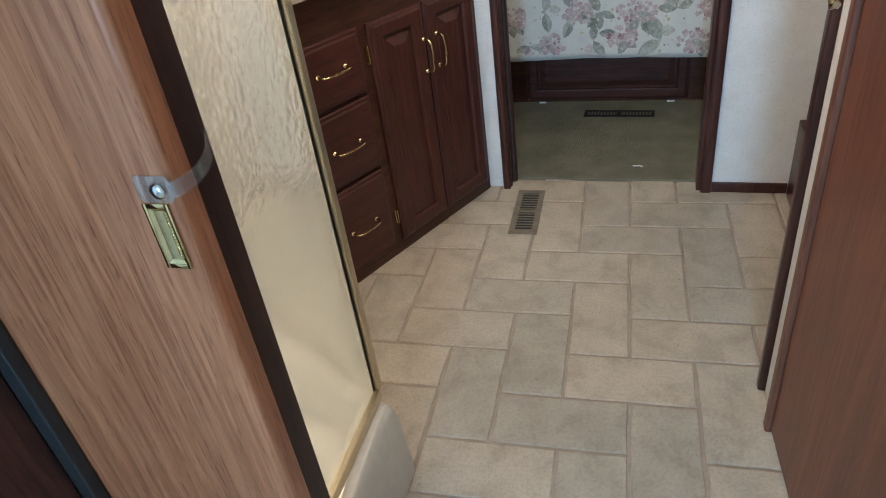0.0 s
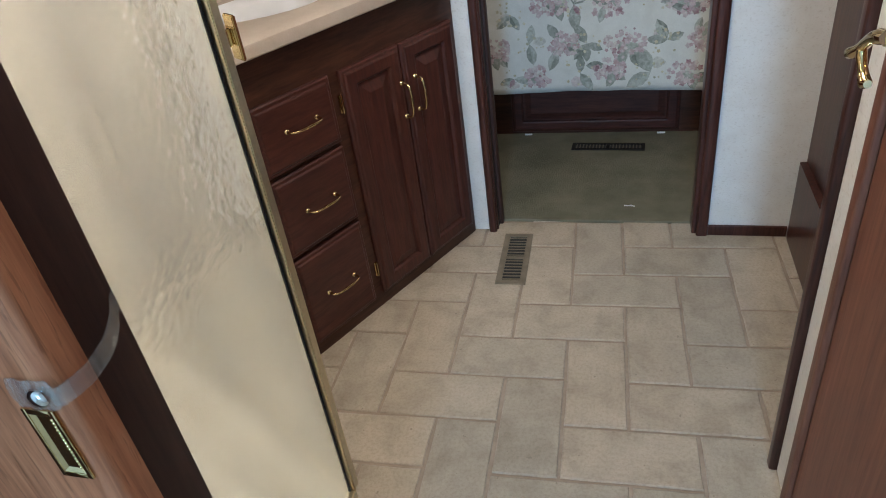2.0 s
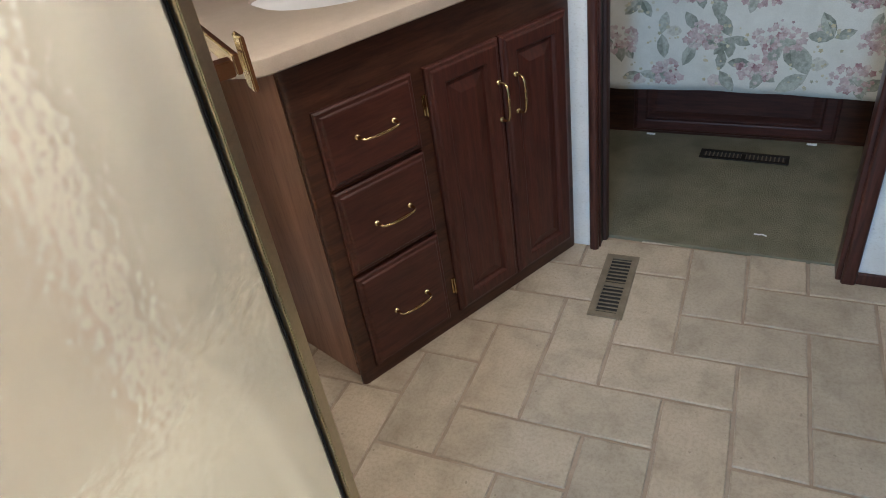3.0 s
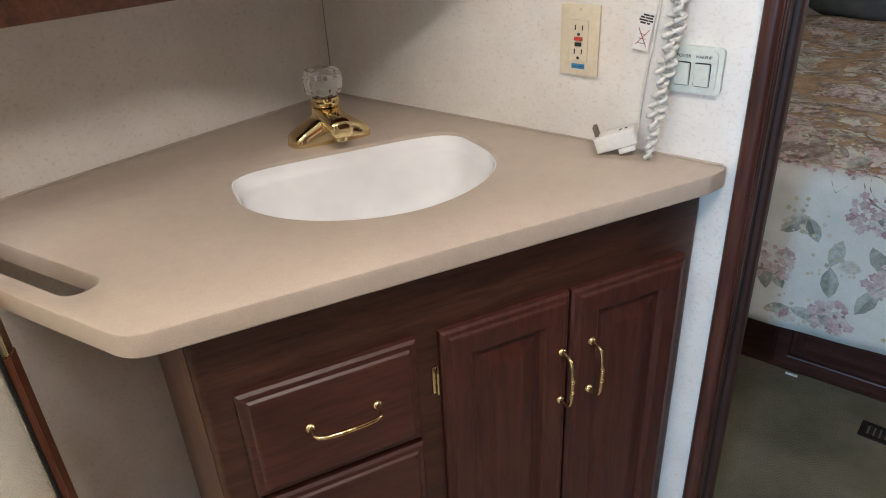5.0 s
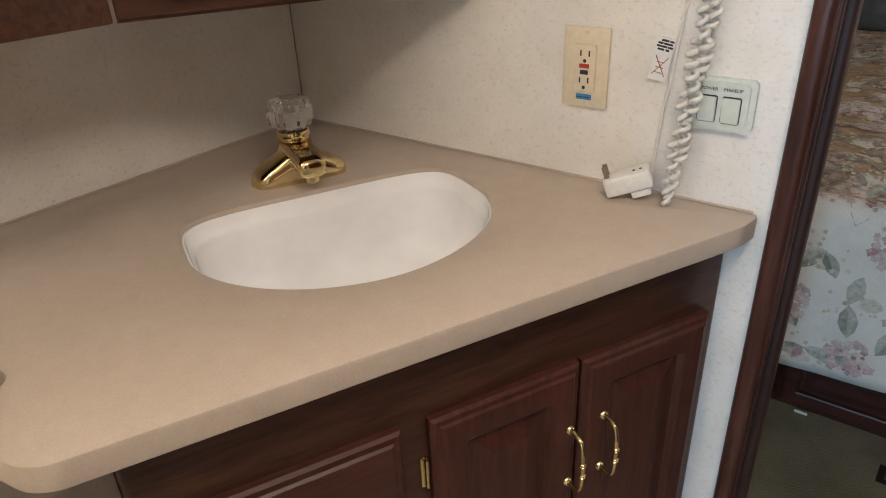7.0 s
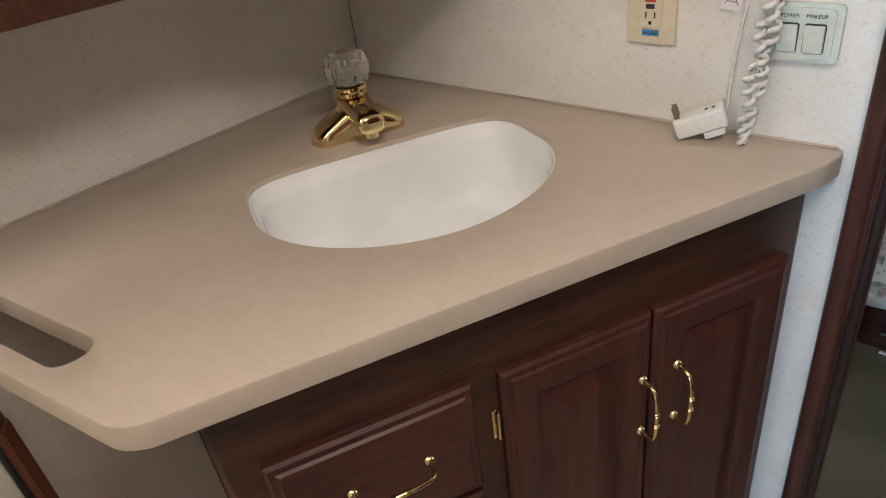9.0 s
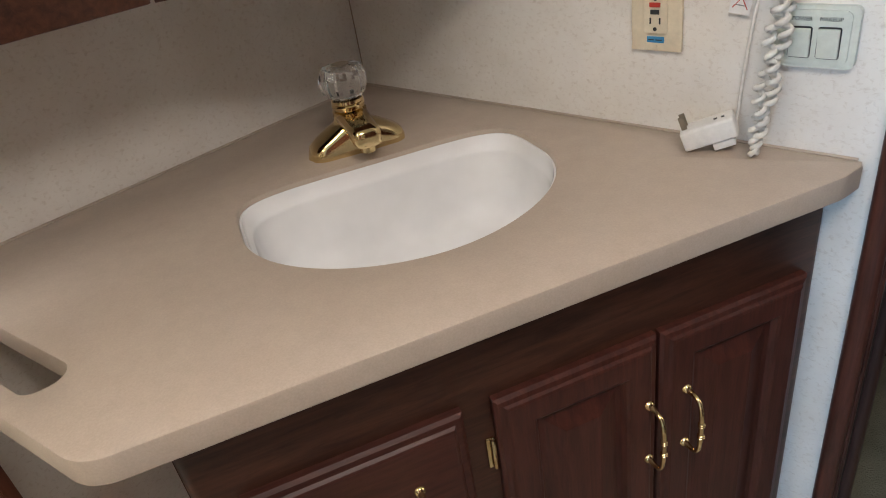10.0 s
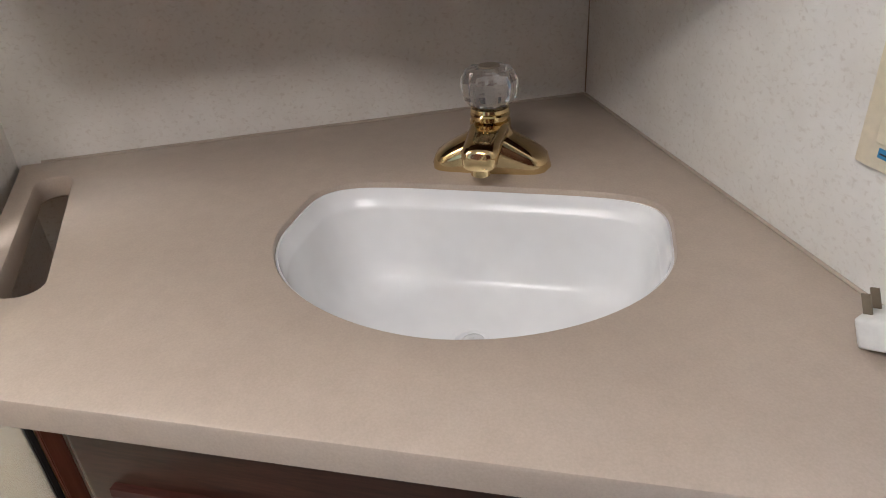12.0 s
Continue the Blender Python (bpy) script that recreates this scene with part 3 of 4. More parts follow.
def basin():
    t = thing("sink", VANITY, "white oval undermount sink bowl set into beige counter", "sink")
    bm = bmesh.new()
    loops = []
    for s, z, back in ((1.03, 0.8600, 0), (1.03, 0.8602, 0), (0.998, 0.8605, 0), (0.998, 0.8775, 0), (0.985, 0.8780, 0), (0.978, 0.872, 0), (0.968, 0.862, 0), (0.950, 0.858, -0.004), (0.944, 0.852, -0.005), (0.925, 0.812, -0.003), (0.89, 0.780, 0), (0.82, 0.760, 0.004), (0.70, 0.748, 0.005), (0.52, 0.741, 0.003), (0.32, 0.736, 0), (0.13, 0.733, 0)):
        loops.append([(u, v + back, z) for u, v in bowl_outline(s)])
    loft(bm, loops, cap=False)
    part("bowl", bm, CHINA, t, smooth=60)
    bm = lathe(bmesh.new(), ((0.0295, 0.7335), (0.029, 0.7395), (0.022, 0.7385), (0.0205, 0.734)), 28, (0.1175, 0.3059))
    part("drain", bm, CHINA, t, "white drain ring", smooth=40)
    bm = lathe(bmesh.new(), ((0.012, 0.735), (0.0135, 0.743), (0.010, 0.7455), (0.003, 0.746)), 20, (0.1195, 0.3039))
    part("stopper", bm, STEEL, t, "small metal drain stopper", smooth=40)


basin()


def faucet():
    t = thing("faucet", VANITY @ pose(0.1107, 0.5017, CTR), "polished brass faucet with a clear faceted knob", "faucet")
    bm = bmesh.new()
    loops = []
    for k in range(25):
        x = -0.079 + 0.158 * k / 24
        r = abs(x) / 0.079
        end = math.sqrt(max(0.0, 1 - max(0.0, (r - 0.60) / 0.40) ** 3.2))
        half = max(0.002, (0.0300 + 0.0035 * (1 - r)) * end)
        high = max(0.002, (0.0240 + 0.038 * max(0.0, 1 - r / 0.84) ** 1.1) * end)
        loop = [(x, -half, 0), (x, half, 0)]
        for j in range(1, 12):
            a = math.pi * j / 12
            loop.append((x, half * math.copysign(abs(math.cos(a)) ** 0.7, math.cos(a)), high * math.sin(a) ** 0.6))
        loops.append(loop)
    loft(bm, loops)
    part("body", bm, BRASS, t, smooth=50)
    bm = bmesh.new()
    loops = []
    for y, z, w, h in ((0.012, 0.050, 0.025, 0.016), (-0.012, 0.051, 0.0250, 0.0150), (-0.034, 0.0495, 0.0235, 0.0130), (-0.054, 0.0470, 0.0230, 0.0130), (-0.068, 0.0445, 0.0228, 0.0145), (-0.080, 0.0420, 0.0225, 0.0155), (-0.088, 0.0400, 0.0200, 0.0135), (-0.091, 0.0395, 0.0140, 0.0090)):
        loops.append([(w * math.copysign(abs(math.cos(a)) ** 0.7, math.cos(a)), y, z + h * math.copysign(abs(math.sin(a)) ** 0.7, math.sin(a))) for a in (2 * math.pi * k / 20 for k in range(20))])
    loft(bm, loops)
    part("spout", bm, BRASS, t, smooth=50)
    part("aerator", lathe(bmesh.new(), ((0.0105, 0.0165), (0.0122, 0.018), (0.0122, 0.028), (0.0105, 0.033)), 20, (0, -0.074)), BRASS, t, smooth=40)
    part("neck", lathe(bmesh.new(), ((0.032, 0.036), (0.0285, 0.047), (0.0265, 0.052), (0.0262, 0.062), (0.022, 0.0635), (0.022, 0.0655), (0.0252, 0.067), (0.0258, 0.071), (0.0242, 0.073), (0.0252, 0.075), (0.0240, 0.079), (0.018, 0.081)), 28, (0, 0.0)), BRASS, t, smooth=30)
    knob = part("knob", lathe(bmesh.new(), ((0.018, 0.0815), (0.027, 0.0835), (0.0345, 0.092), (0.0372, 0.104), (0.0368, 0.114), (0.030, 0.1275), (0.0165, 0.1300)), 20, (0, 0.0), 0.10), CRYSTAL, t, "clear faceted acrylic knob")
    part("knob_cap", lathe(bmesh.new(), ((0.0135, 0.1303), (0.0135, 0.1317), (0.006, 0.1321)), 20), VENT_METAL, knob, smooth=30)
    part("slot_gap", boxes((-0.019, 0.019, -0.0295, -0.0255, 0.0005, 0.014)), STEEL, t)


faucet()

# white cover on the floor in the niche beside the cabinet
bm = prism([(LEFT + 0.003, 1.389), (-0.96, 1.389), (-0.88, 1.640), (LEFT + 0.003, 1.718)], 0, 0.090, 0.008)
tagged(part("floor_box", bm, WHITE, smooth=40), "low white plastic box in the niche beside the vanity", "box")


# ---- upper cabinets ----
def upper_cabinets():
    a = thing("wall_cabinet", Matrix(), "dark cherry wall cabinet hung above the counter", "cabinet", "upper cabinets")
    part("body", boxes((LEFT + 0.002, -0.862, 1.456, 1.7975, 1.163, TOP - 0.004), bevel=0.004), FRAME_WOOD, a, smooth=40)
    d = part("door", stepped(0.27, 0.70, DOOR_STEPS), CHERRY, a)
    d.matrix_local = pose(-0.862, 1.620, 1.561, 0, 0, 90)
    b = thing("mirror_cabinet", pose(-0.860, 1.798, 0, 0, 0, 65.5), "dark cherry corner wall cabinet with a mirror front", "cabinet", "upper cabinets")
    width = 0.500
    bm = prism([(0.0, 0.0), (width, 0.0), (width - 0.17, 0.38), (0.09, 0.20)], 1.163, TOP - 0.004)
    bmesh.ops.bevel(bm, geom=[e for e in bm.edges if e.verts[0].co.y == 0 and e.verts[1].co.y == 0], offset=0.005, segments=3, affect="EDGES")
    part("body", bm, FRAME_WOOD, b, smooth=40)
    part("mirror", boxes((0.035, width - 0.05, -0.0062, -0.0015, 1.208, 1.93), bevel=0.0015), SILVER, b, "plain mirror sheet")
    c = part("mirror_clip", boxes((-0.011, 0.011, -0.0105, -0.0065, -0.004, 0.012), (-0.009, 0.009, -0.0085, -0.0005, -0.022, -0.004), bevel=0.0018), BRASS, b, "brass mirror clip")
    c.matrix_local = pose(0.078, 0, 1.207)


upper_cabinets()


# ---- outlet, switch, plug and cords ----
def outlet():
    t = thing("wall_outlet", pose(-0.4840, NORTH, 1.0530), "ivory wall outlet plate with red and black test buttons", "outlet")
    part("plate", boxes((-0.0355, 0.0355, -0.006, -0.0004, -0.057, 0.057), bevel=0.0025), IVORY, t, smooth=40)
    part("receptacle", boxes((-0.0165, 0.0165, -0.0085, -0.0062, -0.0335, 0.0335), bevel=0.001), IVORY, t)
    for z, turn in ((0.021, 1), (-0.017, 1)):
        for x in (-0.0065, 0.0065):
            part("slot", boxes((x - 0.0011, x + 0.0011, -0.0089, -0.0086, z - 0.004, z + 0.004)), INK, t)
        part("ground_hole", lathe(bmesh.new(), ((0.0026, 0), (0.0026, 0.0003)), 12), INK, t).matrix_local = pose(0, -0.0086, z - 0.0105, 90, 0, 0)
    part("button", boxes((-0.0075, 0.0075, -0.0105, -0.0087, 0.0005, 0.0065), bevel=0.0006), RED, t, "red reset button")
    part("button", boxes((-0.006, 0.006, -0.0105, -0.0087, -0.0085, -0.0025), bevel=0.0006), INK, t, "black test button")
    part("label", boxes((-0.012, 0.012, -0.0068, -0.0062, -0.0455, -0.0375)), BLUE, t, "small blue sticker")
    for x0, x1 in ((-0.010, -0.002), (0.0, 0.009)):
        part("label_mark", boxes((x0, x1, -0.0071, -0.0069, -0.0425, -0.0412)), INK, t)
    for z in (0.049, -0.051):
        part("screw", lathe(bmesh.new(), ((0.0028, 0.0), (0.0026, 0.0008), (0.0012, 0.0012)), 14), IVORY, t, smooth=30).matrix_local = pose(0, -0.006, z, 90, 0, 0)


outlet()


def switches():
    t = thing("light_switch", pose(-0.2905, NORTH, 1.0265), "pale double rocker switch plate marked power and makeup", "switch")
    for w, h, z0, z1, name in ((0.0430, 0.0345, 0.0004, 0.0085, "plate"), (0.0355, 0.0300, 0.0086, 0.0108, "raised_panel")):
        bm = prism(fillet([(-w, -h, 0.008), (w, -h, 0.008), (w, h, 0.008), (-w, h, 0.008)], 6), z0, z1, (z1 - z0) * 0.4)
        part(name, bm, PALE, t, smooth=40).matrix_local = pose(0, 0, 0, 90, 0, 0)
    for x in (-0.0150, 0.0150):
        bm = prism(fillet([(-0.0122, -0.0178, 0.003), (0.0122, -0.0178, 0.003), (0.0122, 0.0178, 0.003), (-0.0122, 0.0178, 0.003)], 4), 0.0109, 0.0113)
        part("rocker_well", bm, INK, t).matrix_local = pose(x, 0, -0.0055, 90, 0, 0)
        k = part("rocker", boxes((-0.0112, 0.0112, -0.0045, 0, -0.0166, 0.0166), bevel=0.0014), PALE, t, smooth=30)
        k.matrix_local = pose(x, -0.0108, -0.0055, 6, 0, 0)
    for text, x in (("POWER", -0.0150), ("MAKEUP", 0.0150)):
        letters(text, 0.0062, pose(x, -0.0112, 0.0185, 90, 0, 0), INK, t)


switches()


def cords():
    # plug of a hair dryer lying on the counter
    t = thing("dryer_plug", pose(-0.392, 2.238, CTR + 0.0245, 0, -20, 22), "white appliance plug lying on the counter", "plug")
    part("body", boxes((-0.033, 0.033, -0.0165, 0.0165, -0.013, 0.014), bevel=0.004, segments=3), WHITE, t, smooth=40)
    part("foot", boxes((0.0, 0.027, -0.013, 0.013, -0.0235, -0.0135), bevel=0.002), WHITE, t)
    for y in (-0.0065, 0.0065):
        part("prong", boxes((-0.0295, -0.0225, y - 0.0009, y + 0.0009, 0.0142, 0.0315), bevel=0.0004), VENT_METAL, t, "metal plug prong")
    for x in (0.012, 0.021):
        part("button", boxes((x - 0.002, x + 0.002, -0.004, -0.001, 0.0142, 0.0152)), INK, t)
    # flat wire rising along the wall
    bm = bmesh.new()
    pts = [(-0.372, 2.251, 0.902), (-0.370, 2.260, 0.908), (-0.3685, 2.267, 0.926), (-0.368, 2.2705, 0.96), (-0.3645, 2.2715, 1.01), (-0.3570, 2.2715, 1.07), (-0.3515, 2.2715, 1.13), (-0.344, 2.2715, 1.20), (-0.335, 2.2715, 1.30), (-0.325, 2.2715, 1.52)]
    tube(bm, pts, 0.0024, 8)
    wire = part("power_wire", bm, CORD, smooth=60)
    tagged(wire, "thin white wire rising along the wall from the plug", "wire")
    tag = thing("warning_tag", pose(-0.3740, 2.2705, 1.076, 0, 9, 0), "white paper warning tag with black print and red cross", "tag")
    part("paper", boxes((-0.0125, 0.0125, -0.0006, 0.0006, -0.0285, 0.0285)), WHITE, tag)
    for row, z in enumerate((0.0245, 0.0205, 0.0165, 0.0125)):
        for x0, x1 in (((-0.006, 0.004), (0.005, 0.011)), ((-0.010, -0.003), (-0.002, 0.010)), ((-0.011, 0.003), (0.004, 0.011)), ((-0.009, 0.000), (0.002, 0.007)))[row]:
            part("print_bar", boxes((x0, x1, -0.0011, -0.0008, z - 0.0013, z + 0.0013)), INK, tag)
    for a, b in (((-0.009, 0.004), (0.009, -0.022)), ((0.009, 0.004), (-0.009, -0.022))):
        part("red_line", tube(bmesh.new(), [(a[0], -0.0010, a[1]), (b[0], -0.0010, b[1])], 0.0006, 6), RED, tag)
    for z in (-0.004, -0.011, -0.018):
        part("print_bar", boxes((-0.006, 0.005, -0.0011, -0.0008, z - 0.0006, z + 0.0006)), GREY_INK, tag)
    # coiled cord hanging in a doubled loop
    for name, x0, phase in (("coiled_cord", -0.3330, 0.0), ("coiled_cord", -0.3322, 3.1416)):
        bm = bmesh.new()
        pts, turns, steps = [], 42, 12
        for k in range(turns * steps + 1):
            f = k / (turns * steps)
            z = CTR + 0.006 + 0.62 * f
            cx = x0 + 0.019 * min(1, f * 2.2) + 0.0075 * math.sin(34 * f + phase) * min(1.0, 0.3 + 5 * f)
            cy = 2.231 + 0.024 * min(1, f * 2.5) + 0.0065 * math.cos(34 * f + phase) * min(1.0, 0.3 + 5 * f)
            a = 2 * math.pi * k / steps + phase
            r = (0.0062 + 0.0014 * math.sin(k * 0.37) + 0.0010 * math.sin(k * 0.051)) * min(1.0, 0.45 + 4 * f)
            pts.append((cx + r * math.cos(a), cy + r * math.sin(a), z))
        tube(bm, pts, 0.0036, 6)
        ob = part(name, bm, CORD, smooth=60)
        tagged(ob, "aged white coiled cord hanging down to the counter", "cord", "coiled cord strands")


cords()


# ---- floor registers ----
def register(name, m, length, width, material, inner, label, slats):
    t = thing(name, m, label, "vent")
    rim = 0.2 * width
    half, end = width / 2, length / 2
    part("frame", boxes((-half, -half + rim, -end, end, 0, 0.004), (half - rim, half, -end, end, 0, 0.004), (-half + rim, half - rim, -end, -end + rim, 0, 0.004), (-half + rim, half - rim, end - rim, end, 0, 0.004)), material, t)
    # flat black sheet gives the shade of the hollow below the slats
    part("well_shade", boxes((-half + rim, half - rim, -end + rim, end - rim, -0.001, 0.0006)), BLACK, t)
    part("centre_bar", boxes((-half + rim, half - rim, -0.007, 0.007, 0.0008, 0.0035)), material, t)
    step = (length - 2 * rim) / slats
    mesh = None
    for k in range(slats):
        y = -end + rim + (k + 0.5) * step
        if mesh is None:
            s = part("slat", boxes((-half + rim, half - rim, -step * 0.16, step * 0.16, 0.0008, 0.0018)), inner, t)
            mesh = s.data
        else:
            s = new("slat", mesh)
            s.parent = t
        s.matrix_local = pose(0, y, 0)


register("floor_register", pose(-0.0925, 2.1015, 0.0008, 0, 0, 2.0), 0.284, 0.094, VENT_METAL, VENT_METAL, "brown metal floor register set in the tiles", 15)
register("bedroom_register", pose(0.174, 2.908, 0.0075, 0, 0, 88), 0.29, 0.062, DARK_VENT, VENT_METAL, "dark metal floor register set in the carpet", 20)
bm = tube(bmesh.new(), [(0.245, 2.435, 0.0085), (0.258, 2.432, 0.0095), (0.268, 2.436, 0.009), (0.280, 2.430, 0.0085)], 0.0022, 6)
tagged(part("paper_scrap", bm, WHITE), "tiny white paper scrap lying on the carpet", "scrap")

# ---- shower ----
P1, P2 = Vector((-0.224, 1.017)), Vector((-0.812, 1.420))
ALONG = (P2 - P1).normalized()
OUTWARD = Vector((ALONG.y, -ALONG.x))
shower = thing("shower_enclosure", Matrix(), "corner shower with hammered glass, gold frame and cream pan", "shower")
pan = fillet([(LEFT + 0.003, 0.60, 0), (-0.172, 0.60, 0), (-0.172, 1.015, 0.03), (-0.790, 1.356, 0.0), (LEFT + 0.003, 1.356, 0)])
bm = bmesh.new()
loft(bm, [[(x, y, z) for x, y in grown(pan, d)] for z, d in ((0, 0.004), (0.06, 0.002), (0.16, -0.008), (0.187, -0.014), (0.203, -0.026), (0.205, -0.032), (0.203, -0.06), (0.190, -0.068), (0.09, -0.08))], cap=True)
part("pan", bm, CREAM, shower, "cream fibreglass shower pan", smooth=50)
part("surround", boxes((LEFT + 0.003, LEFT + 0.012, 0.605, 1.344, 0.210, 1.95), (LEFT + 0.013, -0.27, 0.605, 0.614, 0.210, 1.95), (LEFT + 0.013, -0.84, 1.346, 1.3565, 0.210, 1.95)), CREAM, shower, "cream shower wall liner")


def bar(a, b, z0, z1, half, name="frame_bar", material=None, parent=None, label="", shift=0.0):
    """An upright slab between two plan points."""
    t = (b - a).normalized()
    n = Vector((t.y, -t.x))
    c = [a + n * (half + shift), b + n * (half + shift), b - n * (half - shift), a - n * (half - shift)]
    return part(name, boxes_from(c, z0, z1), material or GOLD, parent or shower, label, smooth=40)


def boxes_from(corners, z0, z1):
    bm = prism([tuple(c) for c in corners], z0, z1)
    bmesh.ops.bevel(bm, geom=list(bm.edges), offset=0.0015, segments=2, affect="EDGES")
    return bm


A0 = Vector((-0.221, 0.645))
UP = Vector((0, 1))
bar(A0, P1 - UP * 0.012, 0.233, 1.89, 0.003, "glass_panel", GLASS, label="hammered obscure glass panel")
bar(A0, P1, 0.206, 0.232, 0.011, "bottom_rail")
bar(A0, P1, 1.891, 1.92, 0.011, "top_rail")
bar(P1 - UP * 0.010, P1 - UP * 0.005, 0.2325, 1.8905, 0.0034, "black_seal", BLACK, label="thin black rubber seal")
bar(P1 - UP * 0.0045, P1 + UP * 0.014, 0.2325, 1.8905, 0.011, "corner_post")
bar(P1 + ALONG * 0.016, P1 + ALONG * 0.036, 0.72, 1.88, 0.008, "strike_rail", label="gold door strike rail")
bar(P1 + ALONG * 0.040, P2 - ALONG * 0.027, 0.240, 1.88, 0.003, "door_glass", GLASS, label="hammered obscure glass door")
bar(P1 + ALONG * 0.016, P2 - ALONG * 0.017, 0.206, 0.232, 0.011, "bottom_rail")
bar(P1 + ALONG * 0.016, P2 - ALONG * 0.017, 1.891, 1.92, 0.011, "top_rail")
bar(P2 - ALONG * 0.026, P2 - ALONG * 0.017, 0.240, 1.88, 0.0055, "black_seal", BLACK)
bar(P2 - ALONG * 0.016, P2 + ALONG * 0.006, 0.801, 1.89, 0.012, "wall_post")
lower = bar(P2 - ALONG * 0.016, P2 + ALONG * 0.006, 0.207, 0.800, 0.0075, "lower_post", GOLD, shift=-0.0045)
bar(P2 - ALONG * 0.016, P2 + ALONG * 0.010, 0.207, 0.800, 0.0045, "facing_strip", MAHOGANY, lower, "red-brown wooden facing strip", shift=0.0077)


def towel_bar():
    z, off = 1.03, OUTWARD * 0.055
    a, b = P1 + ALONG * 0.085, P2 - ALONG * 0.105
    ob = part("towel_bar", boxes_from([a + off + OUTWARD * 0.004, b + off + OUTWARD * 0.004, b + off - OUTWARD * 0.004, a + off - OUTWARD * 0.004], z - 0.011, z + 0.011), BRASS, shower, "flat polished brass towel bar", smooth=40)
    for q in (a, b):
        bm = boxes_from([q + ALONG * 0.009 + OUTWARD * 0.004, q - ALONG * 0.009 + OUTWARD * 0.004, q - ALONG * 0.009 + OUTWARD * 0.049, q + ALONG * 0.009 + OUTWARD * 0.049], z - 0.009, z + 0.009)
        part("bracket", bm, BRASS, ob, smooth=40)
        bm = boxes_from([q + ALONG * 0.014 + OUTWARD * 0.0605, q - ALONG * 0.014 + OUTWARD * 0.0605, q - ALONG * 0.014 + OUTWARD * 0.066, q + ALONG * 0.014 + OUTWARD * 0.066], z - 0.030, z + 0.030)
        part("end_plate", bm, BRASS, ob, smooth=40)


towel_bar()
casing("trim_shower_jamb", -0.236, -0.122, 0.583, 0.641, 0, TOP, "dark brown jamb board beside the shower", 0.003).data.materials[0] = DARK_WOOD


# ---- pocket door with its pull and strap ----
def pocket_door():
    t = thing("pocket_door", Matrix(), "pecan-grained sliding door panel held by a snap strap", "door")
    bm = boxes((-0.412, -0.105, 0.549, 0.581, 0.004, 1.97))
    bmesh.ops.bevel(bm, geom=[e for e in bm.edges if abs(e.verts[0].co.z - e.verts[1].co.z) > 0.5 and e.verts[0].co.x > -0.2 and e.verts[0].co.y < 0.56], offset=0.0105, segments=6, profile=0.5, affect="EDGES")
    part("panel", bm, PECAN, t, smooth=40)
    rim = part("flush_pull", boxes((-0.0135, -0.0095, -0.003, -0.0004, -0.0345, 0.0345), (0.0095, 0.0135, -0.003, -0.0004, -0.0345, 0.0345), (-0.0095, 0.0095, -0.003, -0.0004, 0.0295, 0.0345), (-0.0095, 0.0095, -0.003, -0.0004, -0.0345, -0.0295), bevel=0.0008), BRASS, t, "brass recessed finger pull", smooth=40)
    rim.matrix_local = pose(-0.1270, 0.549, 0.9165)
    bm = bmesh.new()
    loft(bm, [[(-0.0095, -0.0024, -0.0295), (0.0095, -0.0024, -0.0295), (0.0095, -0.0024, 0.0295), (-0.0095, -0.0024, 0.0295)], [(-0.006, -0.0006, -0.026), (0.006, -0.0006, -0.026), (0.006, -0.0006, 0.026), (-0.006, -0.0006, 0.026)]], cap=False)
    bm.verts.ensure_lookup_table()
    bm.faces.new([bm.verts[i] for i in (4, 5, 6, 7)])
    part("cup", bm, BRASS, rim)
    for k in range(16):
        part("bead", lathe(bmesh.new(), ((0.0016, 0), (0.0012, 0.0009), (0.0004, 0.0012)), 8), BRASS, rim, smooth=60).matrix_local = pose(0.0062, -0.0012, -0.024 + 0.0032 * k, 90, 0, 0)
    s = thing("snap_strap", pose(0.0685, -0.008, -0.002), "clear vinyl strap with a metal snap round the door edge", "strap")
    bm = bmesh.new()
    rows = []
    for k in range(15):
        x = -0.2095 + 0.036 * k / 14
        swell = 0.0009 + 0.0012 * math.sin(math.pi * k / 14) ** 2 + 0.0006 * math.sin(k * 1.3)
        high = 0.0132 - (0.004 if k in (0, 14) else 0.0)
        y = 0.5562 - swell
        rows.append([(x, y, 0.967 - high), (x, y - 0.0007, 0.967 - high * 0.5), (x, y - 0.0011, 0.967), (x, y - 0.0007, 0.967 + high * 0.5), (x, y, 0.967 + high), (x, y + 0.0008, 0.967 + high), (x, y + 0.0008, 0.967 - high)])
    loft(bm, rows)
    part("tab", bm, VINYL, s, smooth=60)
    bm = bmesh.new()
    pts = [(-0.1755, 0.5545, 0.967), (-0.169, 0.5565, 0.967), (-0.1655, 0.565, 0.9675), (-0.1640, 0.580, 0.967), (-0.1675, 0.602, 0.968), (-0.1735, 0.618, 0.970), (-0.1800, 0.630, 0.972), (-0.1862, 0.638, 0.974), (-0.1892, 0.646, 0.976)]
    rows = []
    for i, p in enumerate(pts):
        a, b = Vector(pts[max(i - 1, 0)]), Vector(pts[min(i + 1, len(pts) - 1)])
        n = (b - a).cross(Vector((0, 0, 1))).normalized() * 0.0009
        q = Vector(p)
        h = Vector((0, 0, 0.0075))
        rows.append([q - h - n, q - h + n, q + h + n, q + h - n])
    loft(bm, rows)
    part("strap", bm, VINYL, s, smooth=50)
    snap = part("snap", lathe(bmesh.new(), ((0.0078, 0), (0.0076, 0.0016), (0.0055, 0.0034), (0.002, 0.0042)), 24), STEEL, s, "domed metal snap", smooth=50)
    snap.matrix_local = pose(-0.1855, 0.5535, 0.9665, 90, 0, 0)


pocket_door()
